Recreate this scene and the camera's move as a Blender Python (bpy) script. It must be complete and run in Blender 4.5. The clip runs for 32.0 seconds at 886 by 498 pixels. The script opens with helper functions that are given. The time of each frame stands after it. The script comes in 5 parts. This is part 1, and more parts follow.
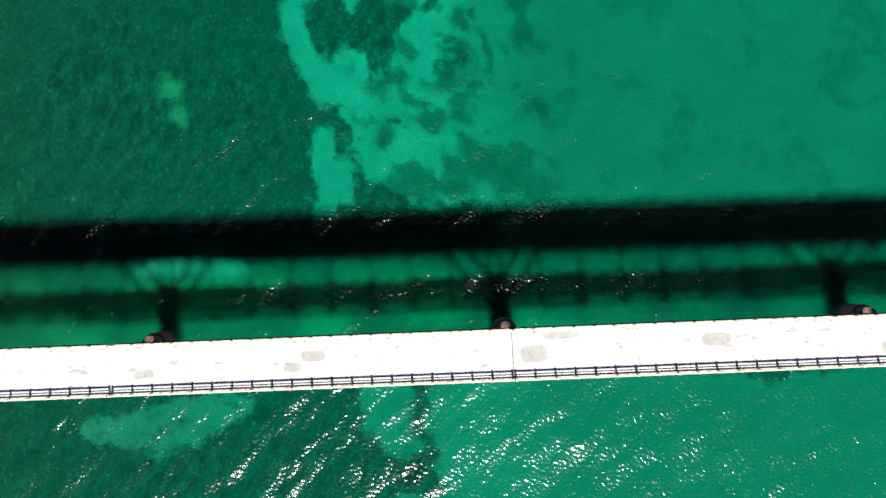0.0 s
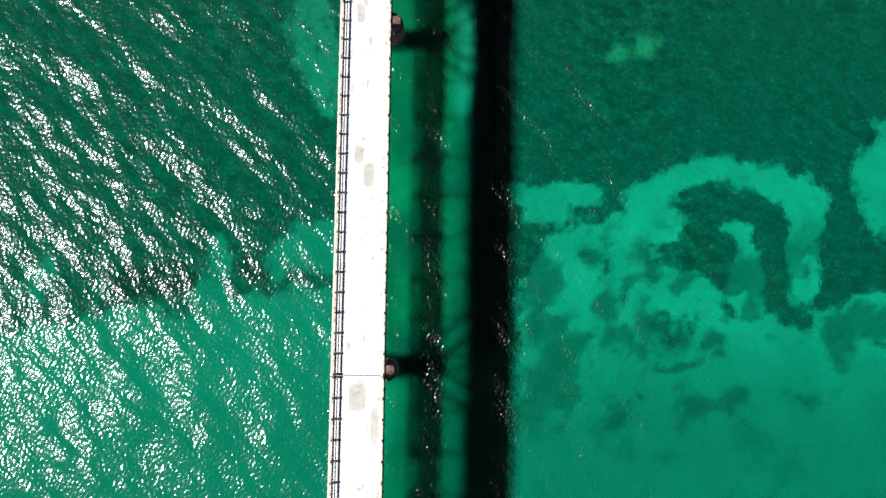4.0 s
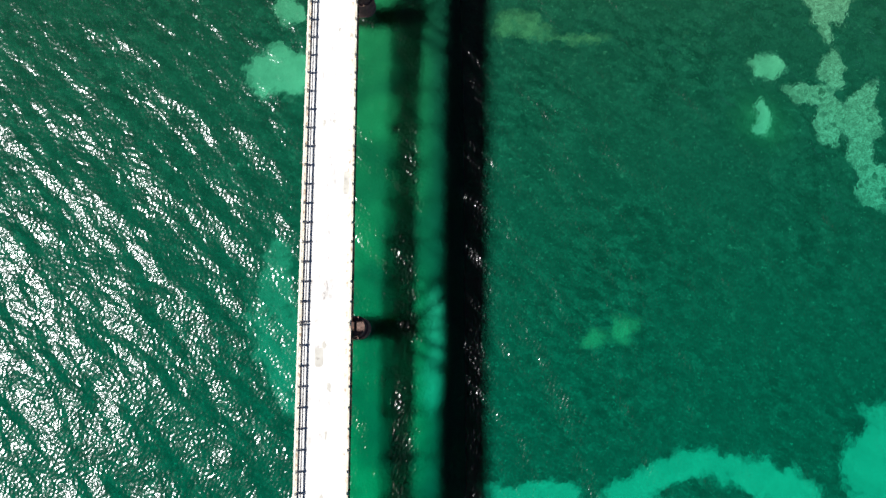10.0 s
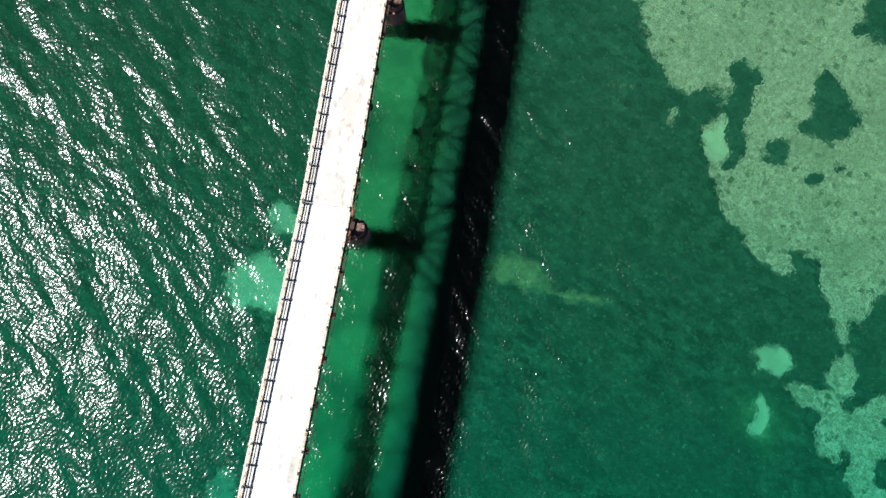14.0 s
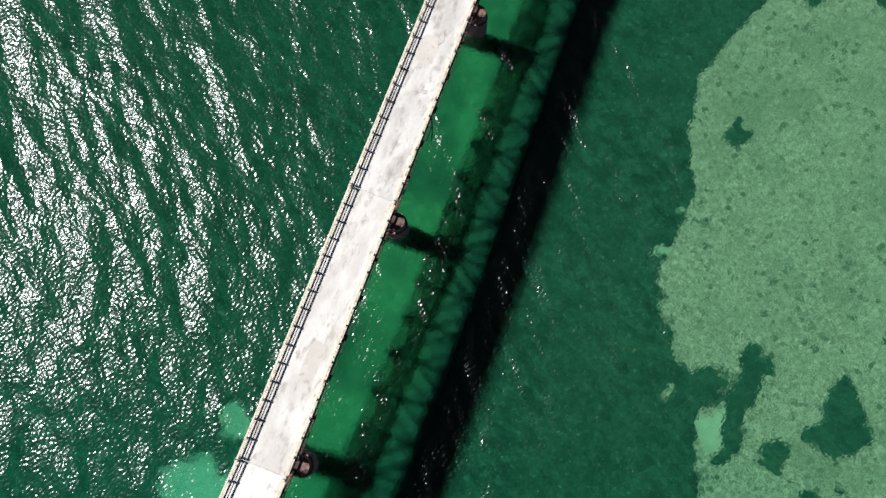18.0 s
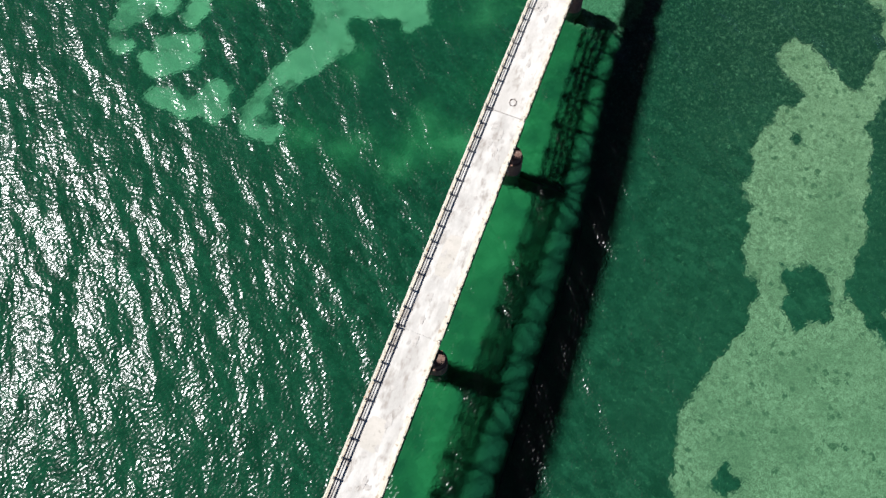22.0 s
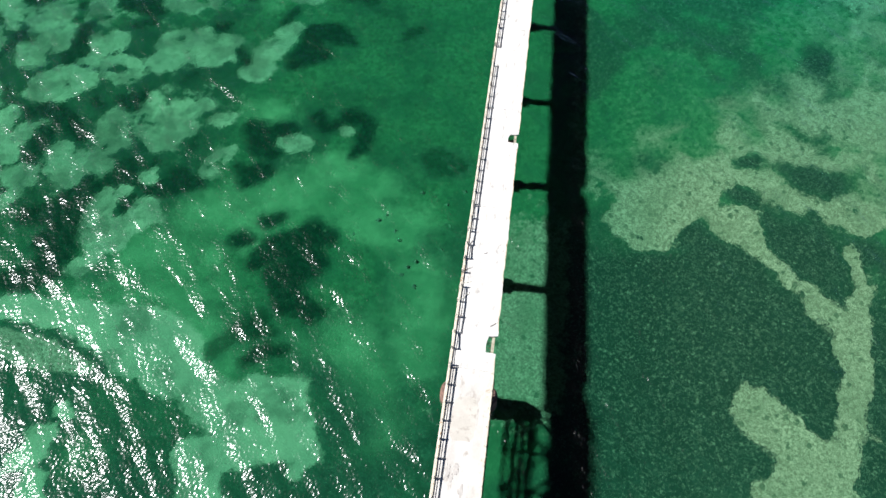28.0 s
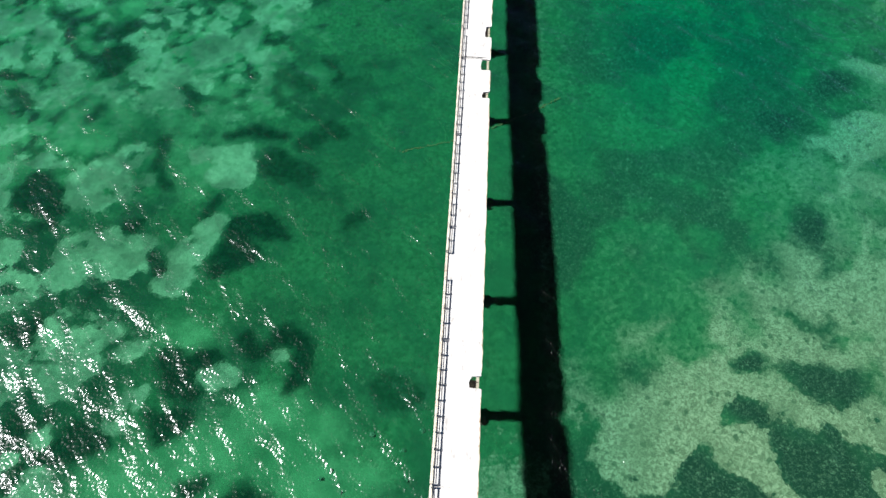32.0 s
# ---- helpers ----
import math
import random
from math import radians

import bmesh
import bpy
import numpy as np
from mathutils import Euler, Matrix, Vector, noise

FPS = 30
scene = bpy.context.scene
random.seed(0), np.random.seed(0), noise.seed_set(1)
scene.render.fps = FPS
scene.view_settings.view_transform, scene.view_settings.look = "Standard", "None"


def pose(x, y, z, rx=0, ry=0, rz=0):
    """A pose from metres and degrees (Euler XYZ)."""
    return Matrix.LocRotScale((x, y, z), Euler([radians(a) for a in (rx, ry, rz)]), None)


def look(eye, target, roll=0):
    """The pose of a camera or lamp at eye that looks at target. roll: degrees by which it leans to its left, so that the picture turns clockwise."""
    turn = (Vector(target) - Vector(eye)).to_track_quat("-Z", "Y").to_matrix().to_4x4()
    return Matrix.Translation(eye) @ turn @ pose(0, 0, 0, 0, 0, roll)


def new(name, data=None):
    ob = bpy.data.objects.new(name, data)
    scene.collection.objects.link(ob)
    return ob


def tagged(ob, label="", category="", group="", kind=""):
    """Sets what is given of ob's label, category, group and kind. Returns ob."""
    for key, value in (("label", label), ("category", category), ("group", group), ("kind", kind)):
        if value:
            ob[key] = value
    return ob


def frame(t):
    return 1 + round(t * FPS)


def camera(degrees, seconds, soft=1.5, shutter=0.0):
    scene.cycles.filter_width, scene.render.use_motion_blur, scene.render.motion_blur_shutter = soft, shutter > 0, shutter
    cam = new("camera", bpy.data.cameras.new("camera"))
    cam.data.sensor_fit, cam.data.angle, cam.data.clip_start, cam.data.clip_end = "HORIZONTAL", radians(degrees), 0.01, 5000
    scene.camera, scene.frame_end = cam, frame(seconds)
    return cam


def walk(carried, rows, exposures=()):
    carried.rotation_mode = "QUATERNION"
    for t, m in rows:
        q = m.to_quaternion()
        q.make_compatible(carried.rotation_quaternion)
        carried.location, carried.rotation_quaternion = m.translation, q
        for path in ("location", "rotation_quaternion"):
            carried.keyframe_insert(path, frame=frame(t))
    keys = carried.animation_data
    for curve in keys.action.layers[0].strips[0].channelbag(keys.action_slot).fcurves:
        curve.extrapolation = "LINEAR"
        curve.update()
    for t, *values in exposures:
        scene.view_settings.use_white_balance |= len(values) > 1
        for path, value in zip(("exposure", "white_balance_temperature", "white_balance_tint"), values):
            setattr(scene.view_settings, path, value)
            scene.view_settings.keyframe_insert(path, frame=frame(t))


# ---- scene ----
cam = camera(65.66, 32.0, soft=1.5)
PATH = [
    (0, 10.15, 13.79, 113.23, 5.05, 1.13, -92.30),
    (0.5, 11.53, 13.63, 113.00, 5.44, 0.81, -80.53),
    (1, 11.95, 12.81, 112.23, 6.30, 0.70, -66.78),
    (1.5, 11.35, 11.26, 111.83, 7.53, 0.49, -54.33),
    (2, 10.98, 10.87, 111.82, 8.10, -0.48, -40.72),
    (2.5, 12.32, 10.80, 111.59, 7.78, -0.74, -26.91),
    (3, 12.02, 11.10, 111.45, 7.66, -1.61, -13.91),
    (3.5, 12.38, 11.30, 111.37, 7.21, -2.15, -0.49),
    (4.5, 13.86, 16.40, 112.91, 5.21, -0.64, 0.80),
    (5.5, 15.49, 23.52, 114.63, 3.42, -0.55, 0.16),
    (6, 16.07, 26.75, 114.81, 3.28, -0.36, 0.12),
    (6.5, 16.76, 29.72, 115.04, 3.30, -0.15, 0.16),
    (7, 17.54, 32.40, 114.98, 3.82, 0.08, 0.11),
    (7.5, 17.71, 35.67, 114.77, 4.00, -0.02, -0.01),
    (8, 17.91, 38.09, 114.56, 4.89, -0.13, -0.32),
    (8.5, 18.34, 42.55, 114.44, 4.77, -0.19, -0.15),
    (9, 18.68, 46.95, 114.06, 4.93, -0.26, -0.20),
    (9.5, 18.34, 52.33, 113.28, 7.01, -0.75, -0.10),
    (10, 17.59, 57.50, 112.62, 8.95, -1.35, -0.08),
    (10.5, 17.63, 62.12, 111.71, 10.99, -1.68, -0.11),
    (11, 18.30, 65.95, 111.36, 11.53, -1.62, -0.08),
    (11.5, 18.96, 70.18, 111.33, 11.71, -1.58, 0.22),
    (12, 19.66, 75.19, 111.56, 11.68, -1.50, 0.83),
    (12.5, 20.79, 80.40, 111.88, 11.42, -1.24, 1.98),
    (13, 21.35, 85.54, 112.15, 11.32, -1.23, 4.73),
    (13.5, 21.25, 91.12, 112.28, 10.87, -1.41, 7.06),
    (14, 21.57, 96.45, 112.33, 10.74, -1.42, 9.40),
    (14.5, 22.06, 101.49, 112.42, 10.74, -1.28, 11.75),
    (15.5, 22.55, 111.16, 112.32, 10.99, -0.43, 16.59),
    (16.5, 22.04, 120.79, 112.08, 11.25, -1.13, 20.55),
    (17, 21.06, 125.78, 111.96, 11.24, -1.37, 21.60),
    (17.5, 20.53, 130.90, 111.94, 11.22, -1.30, 21.54),
    (18, 19.96, 135.70, 112.25, 11.41, -1.25, 21.64),
    (18.5, 19.17, 140.10, 112.40, 11.62, -1.28, 21.57),
    (19, 17.86, 145.67, 112.62, 11.39, -1.35, 21.63),
    (19.5, 17.75, 150.66, 112.72, 11.57, -0.95, 21.64),
    (20, 17.49, 155.18, 112.61, 12.15, -0.63, 21.49),
    (20.5, 16.19, 160.60, 112.67, 12.03, -0.70, 21.49),
    (21, 15.10, 165.73, 112.55, 12.51, -0.69, 21.39),
    (21.5, 13.90, 170.92, 113.25, 16.82, -0.73, 22.03),
    (22, 12.55, 175.82, 113.61, 20.95, -0.83, 21.96),
    (22.5, 11.97, 181.45, 113.94, 25.41, -0.42, 21.98),
    (23, 10.53, 187.17, 114.35, 29.71, -0.27, 21.78),
    (23.5, 9.83, 191.87, 114.56, 30.61, -0.22, 22.02),
    (24, 9.01, 197.16, 114.74, 30.63, -0.04, 19.70),
    (24.5, 7.82, 202.21, 114.92, 30.53, -0.02, 17.88),
    (25, 6.51, 207.53, 114.85, 30.55, -0.03, 17.83),
    (25.5, 5.54, 212.64, 114.86, 30.53, -0.02, 16.93),
    (26.5, 3.83, 222.75, 114.87, 30.68, 0.02, 13.97),
    (27.5, 2.15, 233.14, 115.06, 30.68, 0.06, 10.75),
    (28, 1.23, 238.67, 115.35, 30.44, -0.01, 9.47),
    (28.5, 1.07, 244.26, 115.50, 30.34, 0.19, 8.42),
    (29, 0.61, 249.87, 115.52, 30.24, 0.24, 7.35),
    (29.5, 0.03, 254.99, 115.37, 30.27, 0.11, 7.09),
    (30, -0.07, 260.09, 115.32, 30.34, 0.17, 7.18),
    (30.5, -0.16, 265.32, 115.34, 32.59, 0.20, 7.26),
    (31, -0.70, 270.05, 115.03, 34.15, 0.04, 7.16),
    (31.5, -0.79, 275.33, 115.17, 34.01, 0.07, 6.79),
    (32, -0.50, 280.83, 115.31, 33.96, 0.18, 4.93),
]
# the camera meters a little darker over the middle of the way
EXPOSURES = [(0, 0.95), (5, 0.95), (8, 0.9), (9.5, 0.94), (11, 1.16), (12.5, 1.12), (14, 0.98), (17, 0.68), (21, 0.76), (24.5, 0.87), (28, 0.92), (32, 1.0)]
walk(cam, [(t, pose(x, y, z, rx, ry, rz)) for t, x, y, z, rx, ry, rz in PATH], EXPOSURES)

# ---- light ----
SUN_DIR = Vector((0.955, 0.06, -1.0)).normalized()
world = bpy.data.worlds.new("sky")
scene.world = world
world.use_nodes = True
wn = world.node_tree.nodes
sky = wn.new("ShaderNodeTexSky")
sky.sky_type = "NISHITA"
sky.sun_disc = False
sky.air_density, sky.dust_density = 0.3, 0.0
sky.sun_elevation = math.asin(-SUN_DIR.z)
sky.sun_rotation = math.atan2(-SUN_DIR.x, -SUN_DIR.y)
wn["Background"].inputs["Strength"].default_value = 0.05
world.node_tree.links.new(sky.outputs[0], wn["Background"].inputs["Color"])
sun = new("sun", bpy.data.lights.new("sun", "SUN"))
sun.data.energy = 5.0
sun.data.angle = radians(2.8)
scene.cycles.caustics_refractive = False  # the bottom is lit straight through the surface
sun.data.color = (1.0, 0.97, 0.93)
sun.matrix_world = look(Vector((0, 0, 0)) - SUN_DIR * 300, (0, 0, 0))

# ---- plan ----
DECK_W = 7.2
KINK_Y = 118.0
LOW_CHORD_Z = 6.2
PIER_YS = (-105.9, -49.8, 6.2, 62.1, 118.0, 158.0, 197.2, 236.6, 276.4)
BENT_YS = (300.6, 324.7, 348.2, 372.2, 396.4, 420.4, 444.6, 468.8, 493.0)


def line_x(y):
    """Outer edge of the bridge on its railing side."""
    return 0.03 if y < KINK_Y else 0.03 - 0.0270 * (y - KINK_Y)


def deck_z(y):
    """Top of the road deck."""
    return float(np.interp(y, (-110, 10, 70, 118, 170, 240, 276, 327, 372, 420, 500), (15.6, 17.1, 17.6, 17.3, 17.0, 16.5, 14.9, 12.6, 11.4, 9.9, 8.0)))


def on_line(u, y, z):
    """A place u metres across from the railing side, at y along the bridge."""
    return Vector((line_x(y) + u, y, z))


# ---- noise over plan coordinates, for laying out the sea floor ----
def lattice_noise(x, y, size, seed):
    rng = np.random.RandomState(seed)
    table = rng.rand(256, 256)
    gx, gy = x / size + 1000.0, y / size + 1000.0
    ix, iy = np.floor(gx).astype(int), np.floor(gy).astype(int)
    fx, fy = gx - ix, gy - iy
    fx, fy = fx * fx * (3 - 2 * fx), fy * fy * (3 - 2 * fy)
    a, b = table[ix % 256, iy % 256], table[(ix + 1) % 256, iy % 256]
    c, d = table[ix % 256, (iy + 1) % 256], table[(ix + 1) % 256, (iy + 1) % 256]
    return (a * (1 - fx) + b * fx) * (1 - fy) + (c * (1 - fx) + d * fx) * fy


def cloud_noise(x, y, size, seed):
    total = 0.0 * x
    for k, w in enumerate((0.5, 0.29, 0.21)):
        c, s = math.cos(0.6 + 1.1 * k + seed), math.sin(0.6 + 1.1 * k + seed)
        total = total + w * lattice_noise(x * c - y * s + 17.3 * k, x * s + y * c - 9.1 * k, size / 2.1**k, seed + k)
    return total


def lobe_noise(x, y, size, seed):
    """Depth inside the nearest of many round lobes of uneven size, in metres, negative between them."""
    rng = np.random.RandomState(seed)
    jx, jy, rad = rng.rand(128, 128), rng.rand(128, 128), rng.rand(128, 128)
    ix, iy = np.floor(x / size).astype(int), np.floor(y / size).astype(int)
    best = np.full_like(x, -99.0)
    for dx in (-1, 0, 1):
        for dy in (-1, 0, 1):
            a, b = (ix + dx) % 128, (iy + dy) % 128
            away = np.hypot((ix + dx + jx[a, b]) * size - x, (iy + dy + jy[a, b]) * size - y)
            best = np.maximum(best, size * (0.15 + 0.6 * rad[a, b]) - away)
    return best


def ramp(v, lo, hi):
    s = np.clip((v - lo) / (hi - lo), 0, 1)
    return s * s * (3 - 2 * s)


# ---- materials ----
def material(name):
    m = bpy.data.materials.new(name)
    m.use_nodes = True
    return m, m.node_tree.nodes, m.node_tree.links, m.node_tree.nodes["Principled BSDF"]


def noise_node(nodes, links, vec, scale, detail=4.0, rough=0.55):
    n = nodes.new("ShaderNodeTexNoise")
    n.inputs["Scale"].default_value, n.inputs["Detail"].default_value, n.inputs["Roughness"].default_value = scale, detail, rough
    links.new(vec, n.inputs["Vector"])
    return n.outputs["Fac"]


def ramp_node(nodes, links, fac, lo, hi, a=0.0, b=1.0):
    r = nodes.new("ShaderNodeMapRange")
    r.interpolation_type = "SMOOTHSTEP"
    for key, value in (("From Min", lo), ("From Max", hi), ("To Min", a), ("To Max", b)):
        r.inputs[key].default_value = value
    links.new(fac, r.inputs["Value"])
    return r.outputs["Result"]


def mix_node(nodes, links, fac, a, b, blend="MIX"):
    m = nodes.new("ShaderNodeMix")
    m.data_type, m.blend_type = "RGBA", blend
    ins = [i for i in m.inputs if i.type == "RGBA"]
    for slot, value in ((m.inputs[0], fac), (ins[0], a), (ins[1], b)):
        if isinstance(value, bpy.types.NodeSocket):
            links.new(value, slot)
        elif isinstance(value, tuple):
            slot.default_value = (*value, 1)
        else:
            slot.default_value = value
    return [o for o in m.outputs if o.type == "RGBA"][0]


def math_node(nodes, links, op, a, b):
    m = nodes.new("ShaderNodeMath")
    m.operation = op
    for slot, value in ((m.inputs[0], a), (m.inputs[1], b)):
        if isinstance(value, bpy.types.NodeSocket):
            links.new(value, slot)
        else:
            slot.default_value = value
    return m.outputs[0]


def place_node(nodes, links, stretch=(1, 1, 1), turn=0.0):
    vec = nodes.new("ShaderNodeNewGeometry").outputs["Position"]
    for key, value in (("Rotation", (0, 0, radians(-turn))), ("Scale", stretch)):
        mp = nodes.new("ShaderNodeMapping")
        mp.inputs[key].default_value = value
        links.new(vec, mp.inputs["Vector"])
        vec = mp.outputs["Vector"]
    return vec


def bump(nodes, links, bsdf, height, strength, distance):
    b = nodes.new("ShaderNodeBump")
    b.inputs["Strength"].default_value, b.inputs["Distance"].default_value = strength, distance
    links.new(height, b.inputs["Height"])
    links.new(b.outputs["Normal"], bsdf.inputs["Normal"])


def weathered(name, light, dark, stain, scale=0.6, rough=0.85, metal=0.0, stain_at=(0.56, 0.66), grain=6.0, along=1.0):
    """A worn surface: two tones in large clouds, stains with their own outline, fine grain and relief."""
    m, nodes, links, bsdf = material(name)
    p = place_node(nodes, links, (1, along, 1))
    big = ramp_node(nodes, links, noise_node(nodes, links, p, scale, 5), 0.35, 0.65)
    spots = ramp_node(nodes, links, noise_node(nodes, links, p, scale * 1.9, 6, 0.65), *stain_at)
    fine = noise_node(nodes, links, p, grain, 5, 0.7)
    c = mix_node(nodes, links, big, dark, light)
    c = mix_node(nodes, links, spots, c, stain)
    c = mix_node(nodes, links, ramp_node(nodes, links, fine, 0.25, 0.75, 0.12, 0.0), c, (0.02, 0.018, 0.015))
    links.new(c, bsdf.inputs["Base Color"])
    bsdf.inputs["Roughness"].default_value, bsdf.inputs["Metallic"].default_value = rough, metal
    bump(nodes, links, bsdf, fine, 0.5, 0.03)
    return m


CONCRETE = weathered("deck_concrete", (0.62, 0.615, 0.61), (0.54, 0.535, 0.53), (0.36, 0.35, 0.34), 0.55, stain_at=(0.54, 0.7), along=0.4)
MID_CONCRETE = weathered("middle_deck_concrete", (0.57, 0.56, 0.55), (0.47, 0.455, 0.44), (0.34, 0.315, 0.29), 0.5, stain_at=(0.52, 0.7), along=0.4)
OLD_CONCRETE = weathered("older_deck_concrete", (0.56, 0.55, 0.54), (0.42, 0.41, 0.4), (0.3, 0.275, 0.255), 0.45, stain_at=(0.5, 0.7), along=0.4)
PATCH = weathered("patch_concrete", (0.42, 0.41, 0.38), (0.36, 0.35, 0.32), (0.25, 0.24, 0.22), 0.8)
TAN_PATCH = weathered("tan_patch", (0.5, 0.475, 0.445), (0.45, 0.43, 0.4), (0.36, 0.34, 0.31), 0.5)
SMUDGE = weathered("tar_smudge", (0.4, 0.385, 0.375), (0.48, 0.46, 0.445), (0.3, 0.28, 0.26), 1.4)
CURB = weathered("curb_concrete", (0.58, 0.55, 0.47), (0.46, 0.42, 0.35), (0.27, 0.18, 0.11), 0.9, stain_at=(0.52, 0.62))
GUTTER = weathered("gutter_concrete", (0.57, 0.55, 0.51), (0.48, 0.46, 0.42), (0.32, 0.26, 0.2), 0.7, stain_at=(0.52, 0.66))
RAILING = weathered("railing_concrete", (0.62, 0.6, 0.52), (0.52, 0.49, 0.42), (0.36, 0.25, 0.16), 0.8, stain_at=(0.6, 0.7))
STEEL = weathered("rusted_steel", (0.075, 0.04, 0.03), (0.035, 0.022, 0.018), (0.16, 0.06, 0.03), 0.8, 0.75, 0.3)
ORANGE = weathered("flaking_orange_rust", (0.42, 0.19, 0.12), (0.3, 0.12, 0.075), (0.12, 0.05, 0.03), 0.9, 0.8)
PIER_LOW = weathered("pier_masonry", (0.24, 0.14, 0.11), (0.14, 0.085, 0.065), (0.34, 0.18, 0.12), 0.7)
PIER_TOP = weathered("pier_cap_masonry", (0.17, 0.1, 0.08), (0.09, 0.055, 0.045), (0.24, 0.17, 0.14), 0.9)
FOOTING = weathered("footing_concrete", (0.4, 0.38, 0.3), (0.3, 0.28, 0.22), (0.2, 0.17, 0.1), 0.6)
DARK_JOINT = weathered("joint_filler", (0.06, 0.05, 0.045), (0.04, 0.035, 0.03), (0.1, 0.08, 0.06), 2.0)


def seabed_material():
    m, nodes, links, bsdf = material("sea_floor")
    p = place_node(nodes, links)

    def attr(name):
        a = nodes.new("ShaderNodeAttribute")
        a.attribute_name = name
        return a.outputs["Fac"]

    def edge(name, amount, lo, hi, rough=0.72):
        ragged = math_node(nodes, links, "MULTIPLY", math_node(nodes, links, "SUBTRACT", noise_node(nodes, links, p, 0.4, 8, rough), 0.5), amount)
        return ramp_node(nodes, links, math_node(nodes, links, "ADD", attr(name), ragged), lo, hi)

    fine = noise_node(nodes, links, p, 2.8, 5, 0.65)
    specks = noise_node(nodes, links, p, 0.95, 5, 0.62)
    blades = noise_node(nodes, links, place_node(nodes, links, (1, 0.5, 1), 65), 0.6, 6, 0.72)
    wide = noise_node(nodes, links, p, 0.05, 4, 0.55)
    clouds = noise_node(nodes, links, p, 0.11, 7, 0.6)
    grass = mix_node(nodes, links, ramp_node(nodes, links, blades, 0.35, 0.68), (0.017, 0.066, 0.05), (0.058, 0.16, 0.122))
    grass = mix_node(nodes, links, ramp_node(nodes, links, wide, 0.35, 0.65, 0.0, 0.6), grass, (0.04, 0.115, 0.088))
    grass = mix_node(nodes, links, ramp_node(nodes, links, fine, 0.56, 0.74), grass, (0.17, 0.31, 0.23))
    tufts = noise_node(nodes, links, p, 1.5, 3, 0.6)
    grass = mix_node(nodes, links, ramp_node(nodes, links, tufts, 0.44, 0.6, 0.0, 0.5), grass, (0.02, 0.072, 0.056))
    grass = mix_node(nodes, links, attr("old_growth"), grass, mix_node(nodes, links, ramp_node(nodes, links, fine, 0.48, 0.74), (0.026, 0.062, 0.052), (0.27, 0.33, 0.27)))
    grass = mix_node(nodes, links, math_node(nodes, links, "MULTIPLY", attr("lumpy"), 0.75), grass, (0.01, 0.06, 0.045))
    middle = mix_node(nodes, links, ramp_node(nodes, links, specks, 0.2, 0.8), (0.028, 0.135, 0.071), (0.084, 0.275, 0.15))
    middle = mix_node(nodes, links, ramp_node(nodes, links, clouds, 0.42, 0.62, 0.0, 0.55), middle, (0.03, 0.15, 0.092))
    sparse = mix_node(nodes, links, ramp_node(nodes, links, clouds, 0.3, 0.68), (0.23, 0.46, 0.285), (0.1, 0.29, 0.165))
    middle = mix_node(nodes, links, edge("light", 1.4, 0.1, 1.0), middle, sparse)
    grass = mix_node(nodes, links, edge("dense", 2.2, 0.3, 0.62), grass, mix_node(nodes, links, ramp_node(nodes, links, specks, 0.4, 0.7), (0.006, 0.046, 0.031), (0.014, 0.08, 0.052)))
    thin = mix_node(nodes, links, ramp_node(nodes, links, fine, 0.42, 0.6), (0.27, 0.265, 0.21), (0.62, 0.555, 0.47))
    bush = nodes.new("ShaderNodeTexVoronoi")
    bush.inputs["Scale"].default_value = 0.62
    links.new(p, bush.inputs["Vector"])
    lone = nodes.new("ShaderNodeSeparateColor")
    links.new(bush.outputs["Color"], lone.inputs["Color"])
    ragged = math_node(nodes, links, "ADD", bush.outputs["Distance"], math_node(nodes, links, "MULTIPLY", math_node(nodes, links, "SUBTRACT", fine, 0.5), 0.5))
    bushes = math_node(nodes, links, "MULTIPLY", ramp_node(nodes, links, ragged, 0.22, 0.42, 0.8, 0.0), ramp_node(nodes, links, lone.outputs[0], 0.35, 0.8))
    thin = mix_node(nodes, links, ramp_node(nodes, links, specks, 0.45, 0.68, 0.0, 0.4), thin, (0.16, 0.2, 0.15))
    thin = mix_node(nodes, links, bushes, thin, (0.085, 0.14, 0.1))
    thin = mix_node(nodes, links, ramp_node(nodes, links, clouds, 0.45, 0.66, 0.0, 0.5), thin, (0.22, 0.25, 0.19))
    sand = mix_node(nodes, links, ramp_node(nodes, links, clouds, 0.3, 0.65), (0.58, 0.64, 0.5), (0.38, 0.47, 0.37))
    sand = mix_node(nodes, links, ramp_node(nodes, links, fine, 0.35, 0.7, 0.25, 0.0), sand, (0.2, 0.27, 0.2))
    sand = mix_node(nodes, links, math_node(nodes, links, "MULTIPLY", ramp_node(nodes, links, specks, 0.42, 0.64, 0.0, 0.45), attr("lumpy")), sand, (0.12, 0.24, 0.165))
    sand = mix_node(nodes, links, attr("silt"), sand, (0.125, 0.182, 0.138))
    sand = mix_node(nodes, links, math_node(nodes, links, "MULTIPLY", edge("wisps", 1.3, 0.1, 1.1), 0.8), sand, (0.05, 0.115, 0.085))
    c = mix_node(nodes, links, attr("pale"), grass, middle)
    mottled = ramp_node(nodes, links, math_node(nodes, links, "ADD", attr("cover"), math_node(nodes, links, "MULTIPLY", math_node(nodes, links, "SUBTRACT", specks, 0.5), 1.1)), 0.05, 0.9)
    c = mix_node(nodes, links, math_node(nodes, links, "MULTIPLY", edge("thin_grass", 1.8, 0.34, 0.66), mottled), c, thin)
    c = mix_node(nodes, links, edge("bare_sand", 1.8, 0.2, 0.8, 0.64), c, sand)
